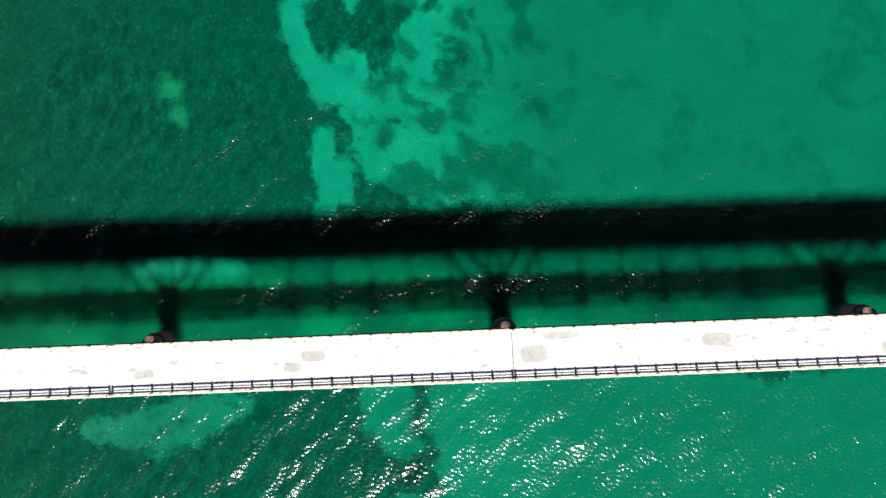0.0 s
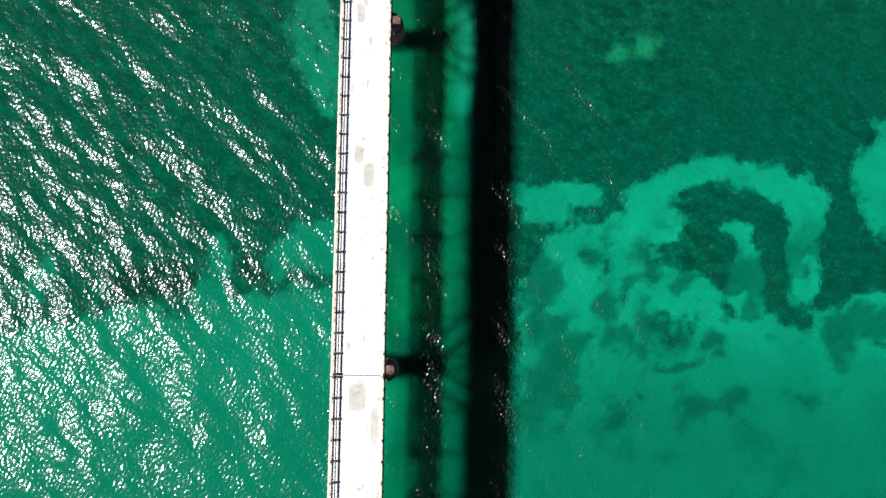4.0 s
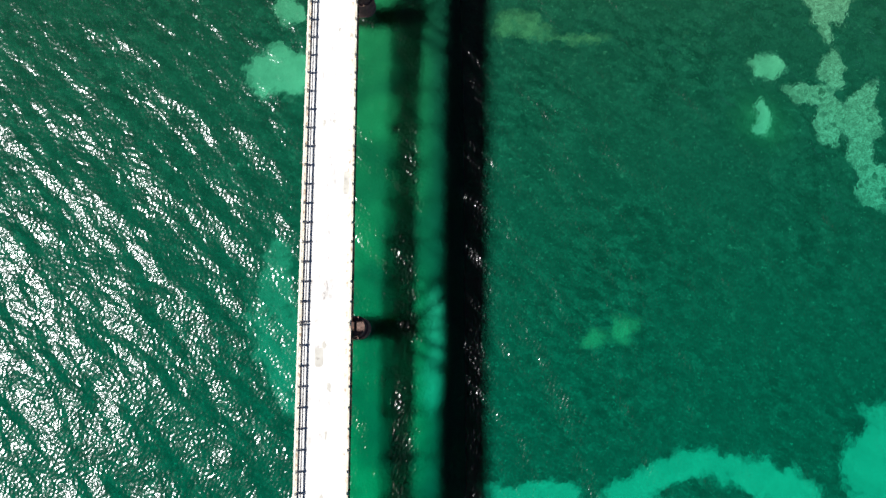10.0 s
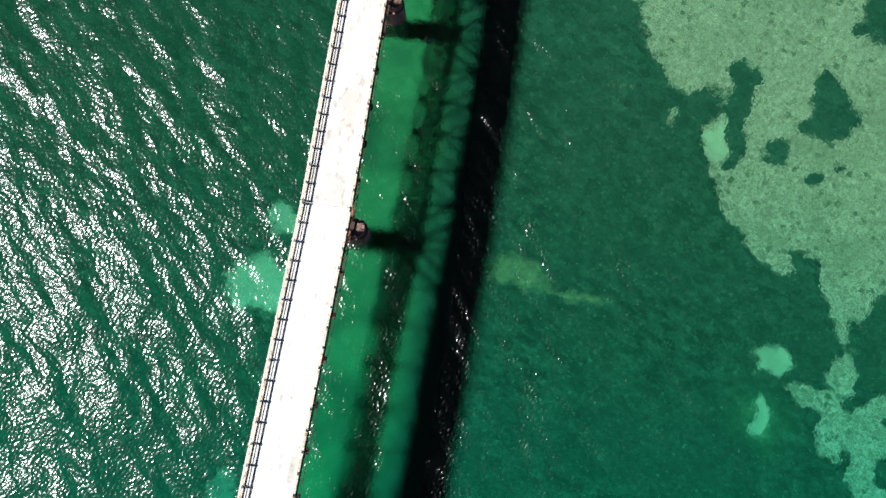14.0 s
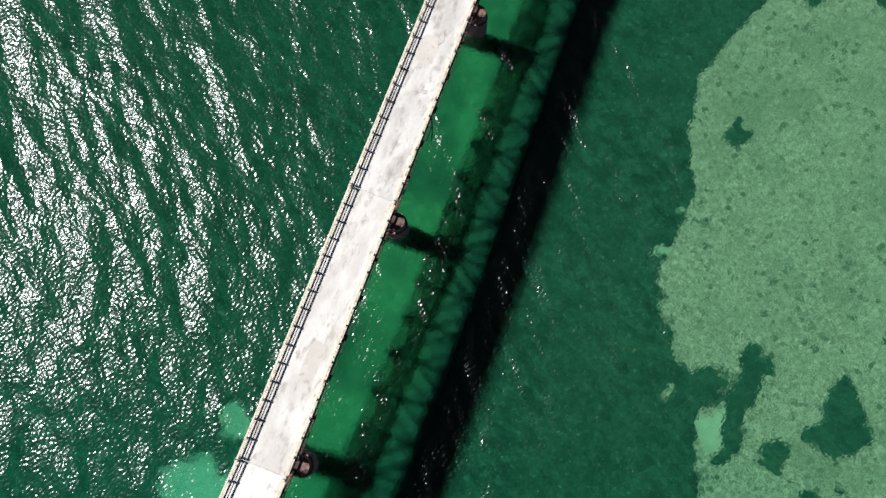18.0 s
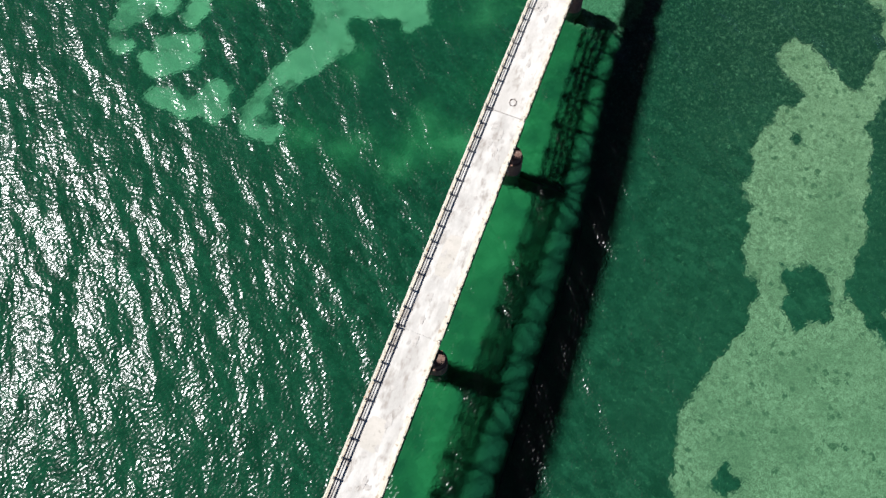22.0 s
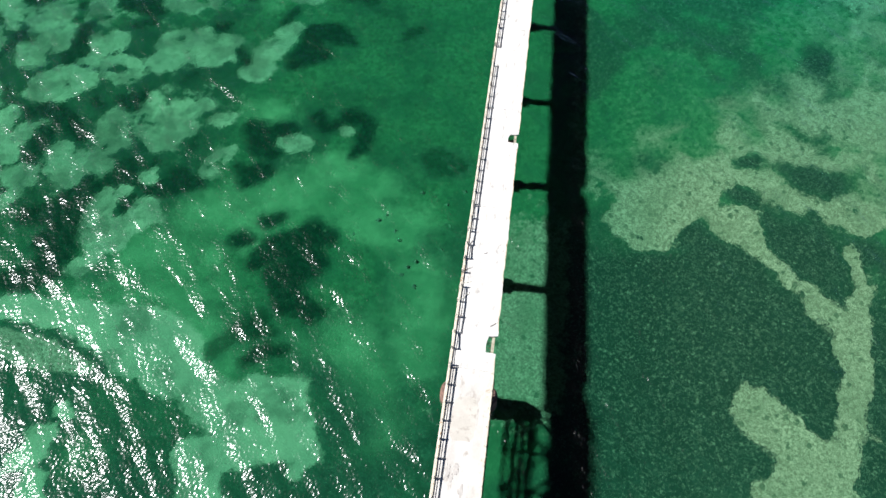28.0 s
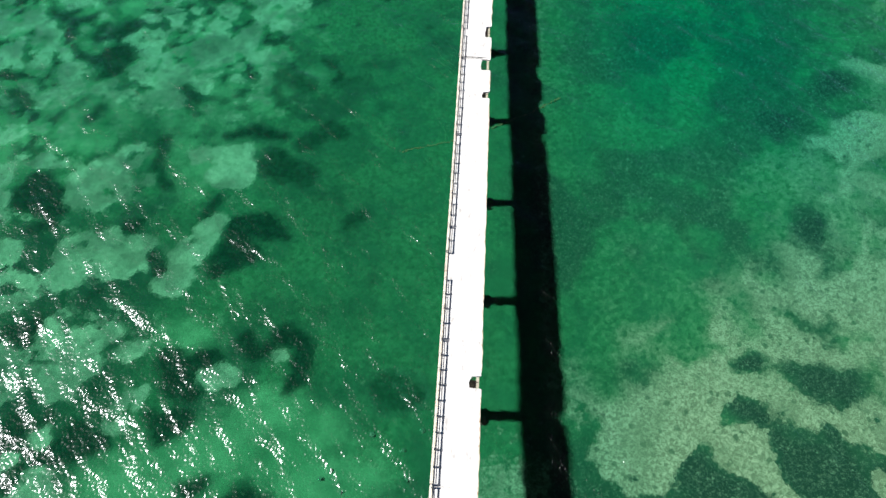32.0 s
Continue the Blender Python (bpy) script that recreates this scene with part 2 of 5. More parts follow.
    c = mix_node(nodes, links, math_node(nodes, links, "MULTIPLY", edge("algae", 2.2, 0.2, 1.6), 0.7), c, (0.4, 0.44, 0.25))
    c = mix_node(nodes, links, attr("pale_strip"), c, mix_node(nodes, links, ramp_node(nodes, links, specks, 0.3, 0.7), (0.13, 0.37, 0.2), (0.055, 0.22, 0.11)))
    c = mix_node(nodes, links, 1.0, c, (0.5, 0.5, 0.5), "MULTIPLY")  # wet ground is darker than dry
    links.new(c, bsdf.inputs["Base Color"])
    bsdf.inputs["Roughness"].default_value = 1.0
    bsdf.inputs["Specular IOR Level"].default_value = 0.0
    bump(nodes, links, bsdf, fine, 0.4, 0.25)
    return m


def water_material():
    """Clear green sea water: tinted see-through body, glossy rippled skin."""
    m, nodes, links, bsdf = material("sea_water")
    nodes.remove(bsdf)
    body = nodes.new("ShaderNodeBsdfRefraction")
    body.inputs["IOR"].default_value = 1.33
    skin = nodes.new("ShaderNodeBsdfGlossy")
    skin.inputs["Roughness"].default_value = 0.215
    skin.inputs["Color"].default_value = (0.8, 0.82, 0.86, 1)
    depth = nodes.new("ShaderNodeAttribute")
    depth.attribute_name = "channel"
    shoal = nodes.new("ShaderNodeAttribute")
    shoal.attribute_name = "shoal"
    murk = nodes.new("ShaderNodeAttribute")
    murk.attribute_name = "murk"
    links.new(murk.outputs["Fac"], body.inputs["Roughness"])
    tint = mix_node(nodes, links, shoal.outputs["Fac"], (0.205, 0.75, 0.5), (0.43, 0.93, 0.645))
    links.new(mix_node(nodes, links, depth.outputs["Fac"], tint, (0.007, 0.9, 0.675)), body.inputs["Color"])
    swell = noise_node(nodes, links, place_node(nodes, links, (0.19, 0.08, 1), 42), 1.0, 1.0, 0.45)
    sea = noise_node(nodes, links, place_node(nodes, links, (0.55, 0.3, 1), 46), 1.0, 0.5, 0.5)
    chop = noise_node(nodes, links, place_node(nodes, links, (2.05, 1.55, 1), -24), 1.0, 0.6, 0.5)
    h = math_node(nodes, links, "ADD", math_node(nodes, links, "MULTIPLY", swell, 1.4), math_node(nodes, links, "MULTIPLY", sea, 0.36))
    h = math_node(nodes, links, "ADD", h, math_node(nodes, links, "MULTIPLY", chop, 0.163))
    b = nodes.new("ShaderNodeBump")
    b.inputs["Strength"].default_value, b.inputs["Distance"].default_value = 1.0, 1.0
    links.new(h, b.inputs["Height"])
    links.new(b.outputs["Normal"], skin.inputs["Normal"])
    links.new(b.outputs["Normal"], body.inputs["Normal"])
    fres = nodes.new("ShaderNodeFresnel")
    fres.inputs["IOR"].default_value = 1.33
    links.new(b.outputs["Normal"], fres.inputs["Normal"])
    both = nodes.new("ShaderNodeMixShader")
    links.new(fres.outputs[0], both.inputs[0])
    links.new(body.outputs[0], both.inputs[1])
    links.new(skin.outputs[0], both.inputs[2])
    links.new(both.outputs[0], nodes["Material Output"].inputs["Surface"])
    return m


# ---- sea floor and water ----
GX = np.arange(-150, 160.1, 1.0)
GY = np.arange(-100, 500.1, 1.0)
PX, PY = np.meshgrid(GX, GY)
WX = PX + 5.0 * (cloud_noise(PX, PY, 10.0, 11) - 0.5) + 2.6 * (cloud_noise(PX, PY, 3.6, 21) - 0.5)
WY = PY + 5.0 * (cloud_noise(PX, PY, 10.0, 31) - 0.5) + 2.6 * (cloud_noise(PX, PY, 3.6, 41) - 0.5)
AXIS = np.where(PY < KINK_Y, 0.03, 0.03 - 0.027 * (PY - KINK_Y))
bare_sand, thin_grass, algae, dense, wisps, veil, light, dusk = (np.zeros_like(PX) for _ in range(8))


def lay(patches):
    """Lay oval patches on the sea floor, later ones over earlier: S bare sand, M thin grass on sand, G dense grass,
    W wisps of grass, H half-grown grass, Y algae.
    Each: kind, middle x, middle y, half length, half width, turn in degrees."""
    for kind, cx, cy, a, b, turn in patches:
        c, s = math.cos(radians(turn)), math.sin(radians(turn))
        dx, dy = WX - cx, WY - cy
        d = np.hypot((dx * c + dy * s) / a, (dy * c - dx * s) / b)
        soft = min(0.6, 2.4 / b)
        w = ramp(-d, -1 - soft, -1 + soft)
        if kind in "SM":
            dense[:] = dense * (1 - w)
        if kind == "S":
            np.maximum(bare_sand, w, out=bare_sand)
        elif kind == "M":
            np.maximum(thin_grass, w, out=thin_grass)
        elif kind == "Y":
            np.maximum(algae, w, out=algae)
        elif kind == "H":
            np.maximum(veil, ramp(-d, -1.5, -0.4), out=veil)
        elif kind == "W":
            np.maximum(wisps, ramp(-d, -1.6, -0.2), out=wisps)
        else:
            np.maximum(dense, w, out=dense)
            bare_sand[:] = bare_sand * (1 - w)
            thin_grass[:] = thin_grass * (1 - w)


TX, TY = PX + 0.6 * (WX - PX), PY + 0.6 * (WY - PY)


def trace(kind, line, amount=1.0):
    """Lay one winding patch along a line of places and half widths. Kinds as for lay(); V thins bare sand out, L is sparse growth over pale ground,
    D a soft return to plain grass."""
    near = np.full_like(PX, 1e9)
    for (ax, ay, ar), (bx, by, br) in zip(line, line[1:] or line):
        vx, vy = bx - ax, by - ay
        f = np.clip(((TX - ax) * vx + (TY - ay) * vy) / max(1e-6, vx * vx + vy * vy), 0, 1)
        near = np.minimum(near, np.hypot(TX - ax - f * vx, TY - ay - f * vy) - (ar + f * (br - ar)))
    w = amount * ramp(-near, -1.3, 1.3)
    if kind == "S":
        dense[:] = dense * (1 - w)
        np.maximum(bare_sand, w, out=bare_sand)
    elif kind == "M":
        np.maximum(thin_grass, w, out=thin_grass)
    elif kind == "L":
        np.maximum(light, 0.85 * ramp(-near, -7, 4), out=light)
    elif kind == "D":
        np.maximum(dusk, amount * ramp(-near, -6, 4), out=dusk)
    elif kind == "V":
        bare_sand[:] = bare_sand * (1 - w)
    elif kind == "H":
        np.maximum(veil, amount * ramp(-near, -4.0, 2.0), out=veil)
    else:
        np.maximum(dense, w, out=dense)
        bare_sand[:] = bare_sand * (1 - w)
        thin_grass[:] = thin_grass * (1 - w)


# open sand flat round the first piers, clouded with dark grass
flat = ramp(-WY, -14, -2) * ramp(WX, 8, 16) + ramp(-WY, -10, 4) * ramp(-WX, 0, 4)
bare_sand = np.maximum(bare_sand, np.clip(flat, 0, 1))
# small sandy blotches and dark clumps beside the low spans
n2 = cloud_noise(PX, PY, 18.0, 75)
far_side = ramp(PY, 262, 290) * ramp(AXIS - PX, 28, 52)
near_side = ramp(PY, 285, 330)
lobes = np.maximum(lobe_noise(WX, WY, 8.0, 61), lobe_noise(WX, WY, 4.2, 71) - 0.5) + 6.0 * (n2 - 0.5) - 1.0
outlying = 0.3 + 0.7 * np.maximum(ramp(PY, 385, 410), ramp(-PX, 92, 108))
clump = ramp(-lobes, 0.5, 1.1) * ramp(n2, 0.36, 0.46) * np.maximum(far_side, 0.45 * near_side) * outlying
bare_sand = np.maximum(bare_sand, (0.55 + 0.3 * ramp(n2, 0.4, 0.55)) * ramp(lobes, -0.3, 0.5) * far_side * outlying)
dense = np.maximum(dense, 0.9 * clump)

# curling sandbank and the island beside it
lay((
    ("S", 51.3, 32.7, 10.6, 4.7, 39),
    ("S", 61.1, 38.8, 7.9, 3.4, 5),
    ("S", 71.4, 37.8, 6.8, 3.6, 168),
    ("S", 77.8, 33.2, 4.5, 4.3, 43),
    ("S", 75.9, 23.6, 7.8, 3.5, 82),
    ("S", 66.8, 23.5, 7.0, 2.7, 96),
    ("S", 42.5, 24.9, 11.5, 5.7, 170),
    ("S", 37.8, 36.7, 4.0, 1.9, 0),
    ("S", 31.4, 34.1, 4.7, 2.9, 139),
    ("S", 58.4, 20.6, 4.2, 3.3, 2),
    ("S", 50.1, 18.2, 12.5, 6.2, 0),
    ("S", 37.6, 16.3, 9.9, 9.3, 4),
    ("G", 62.5, 32.7, 7.0, 5.1, 171),
    ("G", 69.9, 17.8, 2.1, 1.5, 86),
    ("G", 58.0, 25.9, 2.9, 2.1, 87),
    ("S", 93.2, 38.8, 10.4, 6.7, 76),
    ("G", 100.1, 34.8, 5.9, 4.9, 5),
))
# sand flats at the first piers
lay((
    ("S", -6.2, 25.8, 4.7, 4.4, 175),
    ("S", -13.1, 9.6, 15.4, 9.7, 9),
    ("S", -43.3, 3.0, 26.5, 11.2, 7),
    ("S", -19.5, -3.6, 30.7, 11.1, 179),
    ("S", 62.5, 1.2, 43.5, 13.2, 4),
    ("S", 88.5, 9.7, 18.9, 9.7, 18),
    ("S", 43.3, 6.8, 15.5, 9.2, 0),
    ("Y", 50.6, 61.7, 3.4, 2.6, 41),
    ("Y", 46.3, 59.7, 4.4, 1.6, 10),
    ("S", 18.8, 62.1, 5.9, 2.1, 90),
    ("S", 18.3, 54.2, 5.3, 1.9, 90),
    ("G", 14.9, 37.5, 8.8, 4.4, 80),
))
# wisps of grass on the sandbank
lay((
    ("W", 50.2, 24.6, 5.3, 2.9, 114),
    ("W", 53.2, 14.4, 4.4, 4.3, 30),
    ("W", 40.5, 23.3, 4.3, 3.1, 0),
    ("W", 60.8, 10.2, 2.7, 2.5, 6),
    ("W", 31.8, 13.9, 3.4, 2.5, 89),
    ("W", 37.5, 9.7, 3.8, 3.0, 0),
    ("W", 55.0, 7.0, 5.8, 1.2, 5),
    ("W", 65.6, 0.2, 3.2, 2.1, 87),
    ("W", 71.8, 21.1, 5.3, 1.6, 88),
    ("W", 43.4, 16.3, 3.3, 2.4, 88),
    ("W", 76.7, 1.2, 4.8, 2.4, 0),
    ("W", 83.6, 8.8, 1.9, 1.7, 6),
    ("W", 59.4, -0.7, 5.7, 2.1, 0),
    ("W", 44.1, -0.7, 3.8, 2.8, 0),
    ("S", 66.8, 30.8, 2.3, 1.5, 160),
    ("S", 67.0, 17.3, 4.5, 2.5, 88),
    ("S", 37.7, 33.6, 6.3, 2.3, 10),
))
# outline of the curling sandbank, its bowl and its lobes
trace("S", ((48.2, 34.6, 1.8), (52.1, 36.1, 2.4), (57, 38.6, 2.1), (61.9, 39.7, 1.8), (65.3, 39.1, 1)))
trace("S", ((67.8, 39.6, 1.4), (71.2, 39.1, 1.8), (75.5, 36.2, 2.1), (79.4, 34.7, 1.8), (79.8, 31.8, 1.2)))
trace("S", ((75.3, 29.8, 1.7), (76.4, 26, 1.7), (77.2, 21.2, 1.6), (75, 17.8, 1.3)))
trace("S", ((28.3, 34.5, 1.3), (32.2, 35.5, 1.6), (37.5, 36.5, 1.3), (39.5, 36, 1.3)))
trace("S", ((29.3, 31.6, 1.5), (32.2, 32.6, 1.2)))
trace("S", ((36.5, 30.7, 0.9),))
trace("S", ((33.6, 26.8, 2.3), (31.4, 20.5, 2.3), (33.5, 16.2, 2.3)))
trace("S", ((37.5, 27.6, 1.7), (43.3, 29.3, 1.6), (45.8, 32.2, 1.6), (47.2, 29.3, 2.5)))
trace("S", ((48, 15.3, 1.9), (47, 19.2, 1.4)))
trace("G", ((58.4, 30.3, 1.9), (61.8, 32.7, 2.7), (67.6, 33.2, 2.5), (71.3, 30.8, 1.6)))
trace("G", ((59, 26.9, 2.3), (60.6, 23, 1.7), (62.3, 20, 1)))
trace("G", ((69.6, 26, 0.8), (70.5, 21.1, 1.3), (70.9, 17.1, 1.4), (73.2, 15.2, 1.2), (76.1, 13.9, 1)))
trace("G", ((78.8, 16.2, 1.2), (81.3, 19.2, 1.9), (86.3, 22.6, 3.3), (93.5, 22.2, 2.9)))
trace("G", ((81.6, 27, 1.6), (83.2, 31.8, 1.6)))
trace("S", ((63.2, 29.6, 0.6), (65.6, 29.8, 1.1), (67, 25.9, 1.6), (67.6, 21.1, 1.9), (65.5, 17.8, 2.1)))
trace("S", ((65.7, 24, 1.5), (65.4, 20.6, 1.7)))
trace("S", ((54.8, 22.1, 1.3), (57.7, 20.6, 1.4), (60.1, 19.6, 0.9)))
trace("S", ((59.7, 13.4, 1.3), (61, 15.4, 1.4)))
trace("G", ((27.8, 33.1, 0.9),), amount=0.7)
trace("G", ((37.5, 32.8, 1.3), (41.9, 33.8, 1.4)), amount=0.9)
trace("G", ((39.4, 24.9, 1.4), (43.2, 23, 1.2), (41.5, 19.9, 0.9)), amount=0.40)
trace("G", ((49.8, 24.9, 1.1), (51.9, 21.1, 1.4), (50.1, 19, 0.9)), amount=0.47)
trace("G", ((39.1, 10.5, 2.1), (43.1, 11.5, 1.7), (41.1, 6.6, 1)), amount=0.36)
trace("G", ((51.8, 14.4, 1.6), (55.7, 15.2, 1), (53.7, 11.3, 1.4)), amount=0.47)
trace("G", ((59.4, 10.6, 2), (62.5, 8.7, 1.2), (57.6, 7.5, 0.9)), amount=0.43)
trace("G", ((80.6, 10.6, 1.5),), amount=0.45)
trace("G", ((71, 11.6, 1.5),), amount=0.4)
trace("G", ((48.7, 1.9, 1.6),), amount=0.45)
trace("G", ((55.6, 2.3, 1.6),), amount=0.45)
trace("G", ((64, -0.7, 1.9),), amount=0.4)
trace("G", ((89.2, 9.7, 2.1),), amount=0.4)
trace("S", ((-10.6, 64.9, 2.4), (-8.5, 59, 2.9), (-6.5, 53, 2.3)), amount=0.62)
# sand beside the crossing's other edge, and the ragged rim of the flat
trace("S", ((-6.8, 75.0, 2.2), (-7.7, 67.9, 3.1), (-6.4, 60.0, 4.4), (-5.1, 52.6, 3.1), (-3.9, 49.1, 1.2)), amount=0.7)
trace("S", ((-14.4, 55.0, 1.0), (-12.4, 55.5, 0.9)), amount=0.5)
trace("S", ((-21.6, 25.8, 1.5), (-22.0, 21.9, 2.5), (-22.8, 17.2, 2.9)), amount=0.75)
trace("S", ((-11.5, 23.9, 2.9), (-7.2, 27.7, 2.7), (-3.8, 28.7, 2.7)), amount=0.8)
trace("S", ((-50.1, 21.9, 2.3), (-52.3, 18.1, 2.8)), amount=0.6)
trace("S", ((-32.6, 27.7, 1.3), (-29.8, 29.6, 1.0)), amount=0.4)
trace("G", ((-17.2, 23.1, 1.9), (-14.8, 22.0, 1.3)), amount=0.7)
trace("G", ((-36.2, 19.1, 2.9), (-27.6, 20.0, 2.5)), amount=0.8)
# truss shade put into the bottom's colour: sand taken out along the bridge
trace("G", ((14, -90, 7), (14, 10, 6), (13.5, 24, 4)))
# ragged edge of the sand meadow
lay((
    ("M", 87.9, 152.2, 22.1, 19.3, 171),
    ("M", 96.3, 135.1, 15.7, 13.5, 155),
    ("M", 71.4, 158.7, 14.2, 7.1, 175),
    ("M", 77.7, 139.3, 9.7, 9.3, 150),
    ("M", 96.6, 127.5, 10.4, 8.0, 74),
    ("G", 87.4, 156.1, 5.8, 4.3, 67),
    ("G", 77.6, 145.4, 3.2, 2.5, 77),
    ("G", 98.7, 118.5, 5.9, 5.2, 50),
    ("M", 90.4, 109.3, 4.3, 2.0, 86),
    ("M", 85.4, 104.7, 4.3, 1.9, 165),
    ("M", 89.9, 99.1, 5.5, 2.1, 97),
    ("M", 94.9, 100.5, 6.2, 3.5, 84),
    ("M", 95.6, 89.8, 7.2, 2.3, 102),
    ("S", 78.0, 109.5, 3.0, 1.9, 18),
    ("S", 76.9, 100.4, 3.1, 1.4, 87),
    ("S", 67.4, 148.1, 4.0, 2.2, 71),
    ("S", -7.3, 107.2, 6.4, 5.5, 177),
    ("S", -6.9, 119.1, 2.7, 2.5, 116),
    ("Y", 33.9, 116.0, 5.7, 2.6, 5),
))
# sand meadow
lay((
    ("Y", 43.5, 115.4, 7.4, 1.4, 5),
    ("M", 70.4, 197.6, 37.0, 22.8, 101),
    ("M", 69.8, 173.5, 20.2, 15.2, 30),
    ("M", 81.2, 153.9, 20.2, 15.1, 31),
    ("G", 63.0, 151.2, 5.5, 3.5, 43),
    ("G", 71.1, 157.0, 4.8, 1.7, 85),
    ("G", 85.6, 155.6, 6.2, 3.9, 83),
    ("G", 77.1, 144.9, 3.5, 2.3, 100),
    ("G", 70.3, 149.5, 4.7, 2.1, 104),
    ("M", 67.0, 147.2, 4.3, 2.3, 103),
    ("M", 73.4, 138.4, 7.0, 5.9, 36),
    ("M", 77.2, 131.9, 5.7, 4.2, 98),
    ("M", 85.9, 139.0, 15.3, 9.5, 25),
    ("G", 55.1, 199.7, 3.2, 2.3, 100),
    ("G", 49.5, 184.5, 2.6, 1.9, 28),
    ("S", 49.6, 170.9, 1.5, 0.9, 24),
    ("S", 49.4, 180.9, 1.1, 0.9, 31),
    ("G", 83.6, 142.0, 1.7, 1.2, 29),
))
# sand meadow narrowing to a neck
lay((
    ("M", 58.3, 242.5, 13.6, 9.6, 100),
    ("M", 56.1, 210.9, 15.2, 13.3, 84),
    ("G", 60.8, 234.4, 5.0, 3.5, 100),
    ("G", 72.6, 239.6, 13.7, 4.3, 95),
    ("M", 71.5, 215.9, 22.1, 18.2, 88),
    ("M", 57.8, 256.4, 23.8, 11.3, 95),
    ("M", 51.1, 281.8, 7.3, 4.8, 92),
    ("M", 57.5, 275.1, 9.0, 6.3, 79),
    ("G", 60.8, 235.4, 5.8, 4.4, 80),
    ("G", 53.8, 265.2, 2.3, 1.5, 93),
    ("G", 70.4, 274.8, 13.2, 3.7, 97),
    ("G", 60.3, 284.9, 5.8, 4.9, 84),
    ("M", 66.8, 280.3, 3.7, 2.9, 52),
    ("M", 57.2, 258.9, 17.9, 11.1, 83),
    ("M", 52.7, 269.9, 7.6, 5.9, 68),
    ("M", 50.3, 284.1, 5.1, 3.9, 70),
    ("M", 62.5, 275.3, 9.1, 3.5, 35),
    ("M", 67.1, 294.7, 17.2, 2.7, 89),
))
# forked sand tongues
lay((
    ("M", 51.6, 315.9, 19.9, 3.2, 132),
    ("M", 30.1, 316.9, 4.9, 3.0, 24),
    ("M", 37.3, 333.2, 20.1, 10.7, 2),
    ("M", 60.6, 351.9, 20.0, 16.9, 58),
    ("G", 61.2, 320.7, 11.0, 3.8, 125),
    ("G", 51.1, 338.4, 3.6, 2.6, 39),
    ("G", 47.3, 329.2, 4.2, 2.7, 44),
    ("G", 63.5, 337.1, 7.3, 4.0, 172),
    ("G", 70.2, 273.8, 5.8, 3.2, 80),
    ("G", 53.0, 265.0, 1.7, 1.3, 48),
    ("G", 59.6, 288.3, 8.6, 5.4, 63),
))
# tongue of sand with its islets, and the pools beside it
trace("G", ((-95.8, 285.7, 2.6), (-90, 285.8, 3.2), (-85.6, 290.8, 4.6), (-86.6, 298, 4), (-88.6, 307.3, 3.4), (-82.9, 311.2, 4.1), (-76.4, 313.3, 2.8), (-70.8, 311.1, 2)))
trace("G", ((-133.8, 296.7, 5.5), (-128.6, 298.4, 6.9), (-118.5, 297.6, 6.8), (-117.9, 304, 5.6), (-108.1, 300.9, 4.1), (-101.8, 293.1, 2.7)))
trace("S", ((-119, 272.7, 4.8), (-111.8, 278.3, 5.4), (-103.9, 282.1, 4.4), (-97.3, 279.8, 2.8)))
trace("S", ((-112.8, 282, 3.6), (-109.6, 288.6, 2.1), (-107.3, 292.3, 1.3)))
trace("S", ((-94.2, 278.2, 2.5), (-87, 280.6, 2.8), (-77.4, 281.1, 3), (-69.4, 280.3, 4.5), (-62.5, 278.9, 6.9), (-54.2, 275.6, 6.3)))
trace("L", ((-68.2, 287.6, 2.5), (-60.9, 289.9, 5.1), (-52.7, 290, 4.4)))
trace("S", ((-56, 276.6, 4.8), (-50.1, 272.3, 3.1), (-44.4, 271.1, 4)))
trace("L", ((-69.5, 296.1, 6.5), (-58.7, 294.2, 7.7), (-54.5, 281.9, 6.1), (-44.5, 277.2, 3.6)))
trace("L", ((-24.5, 285.2, 4.8), (-18.4, 276.5, 4.2), (-12.4, 267.2, 3.4)))
trace("L", ((-53.5, 311.7, 4.6), (-43.9, 316.8, 4.9), (-32.1, 315.7, 5.3)))
trace("L", ((-78.6, 283.3, 3), (-68.2, 287.6, 4.6)))
trace("L", ((-13.7, 300, 5), (-11.8, 284.6, 4.7)))
trace("S", ((-45, 269.4, 4.4), (-37.7, 270, 6), (-32.7, 273.1, 3.5), (-28.8, 264.7, 3.8), (-38.4, 263, 4.5), (-44.4, 259.7, 3.2)))
trace("S", ((-25.4, 263.7, 1.8), (-27.7, 260.3, 1.3)))
trace("S", ((-46, 260.5, 3.2), (-42.3, 255, 3.6), (-41.8, 248.8, 3.3), (-44.4, 244.2, 3.4), (-46.4, 238.8, 3.2), (-47.4, 232.7, 3.4), (-46.6, 228.5, 2.5), (-43, 227.5, 2), (-41.5, 229, 1.2)))
trace("V", ((-45.4, 239.1, 1.7), (-45.4, 234.5, 2.3), (-45, 230.3, 2)), amount=0.55)
trace("S", ((-38.6, 252.3, 1.6), (-37.1, 250.3, 1.3)))
trace("S", ((-81.5, 252, 1.7), (-82.1, 247.6, 4.3), (-81.8, 243.1, 4), (-83.2, 239.3, 2.2)))
trace("S", ((-78.5, 250.2, 2.3), (-75.5, 245.7, 1.6)))
trace("S", ((-81.7, 234.1, 1.9), (-79.3, 234.3, 1.6)))
trace("S", ((-74.4, 254.2, 2.1), (-72.9, 257.3, 2.8), (-71, 259.3, 1.6)))
trace("S", ((-70.7, 252.7, 1.6), (-70.1, 250.1, 2), (-70.1, 246.4, 2), (-68.6, 249, 1.6)))
trace("S", ((-71.2, 263.6, 1.2), (-68.4, 263.3, 0.9)))
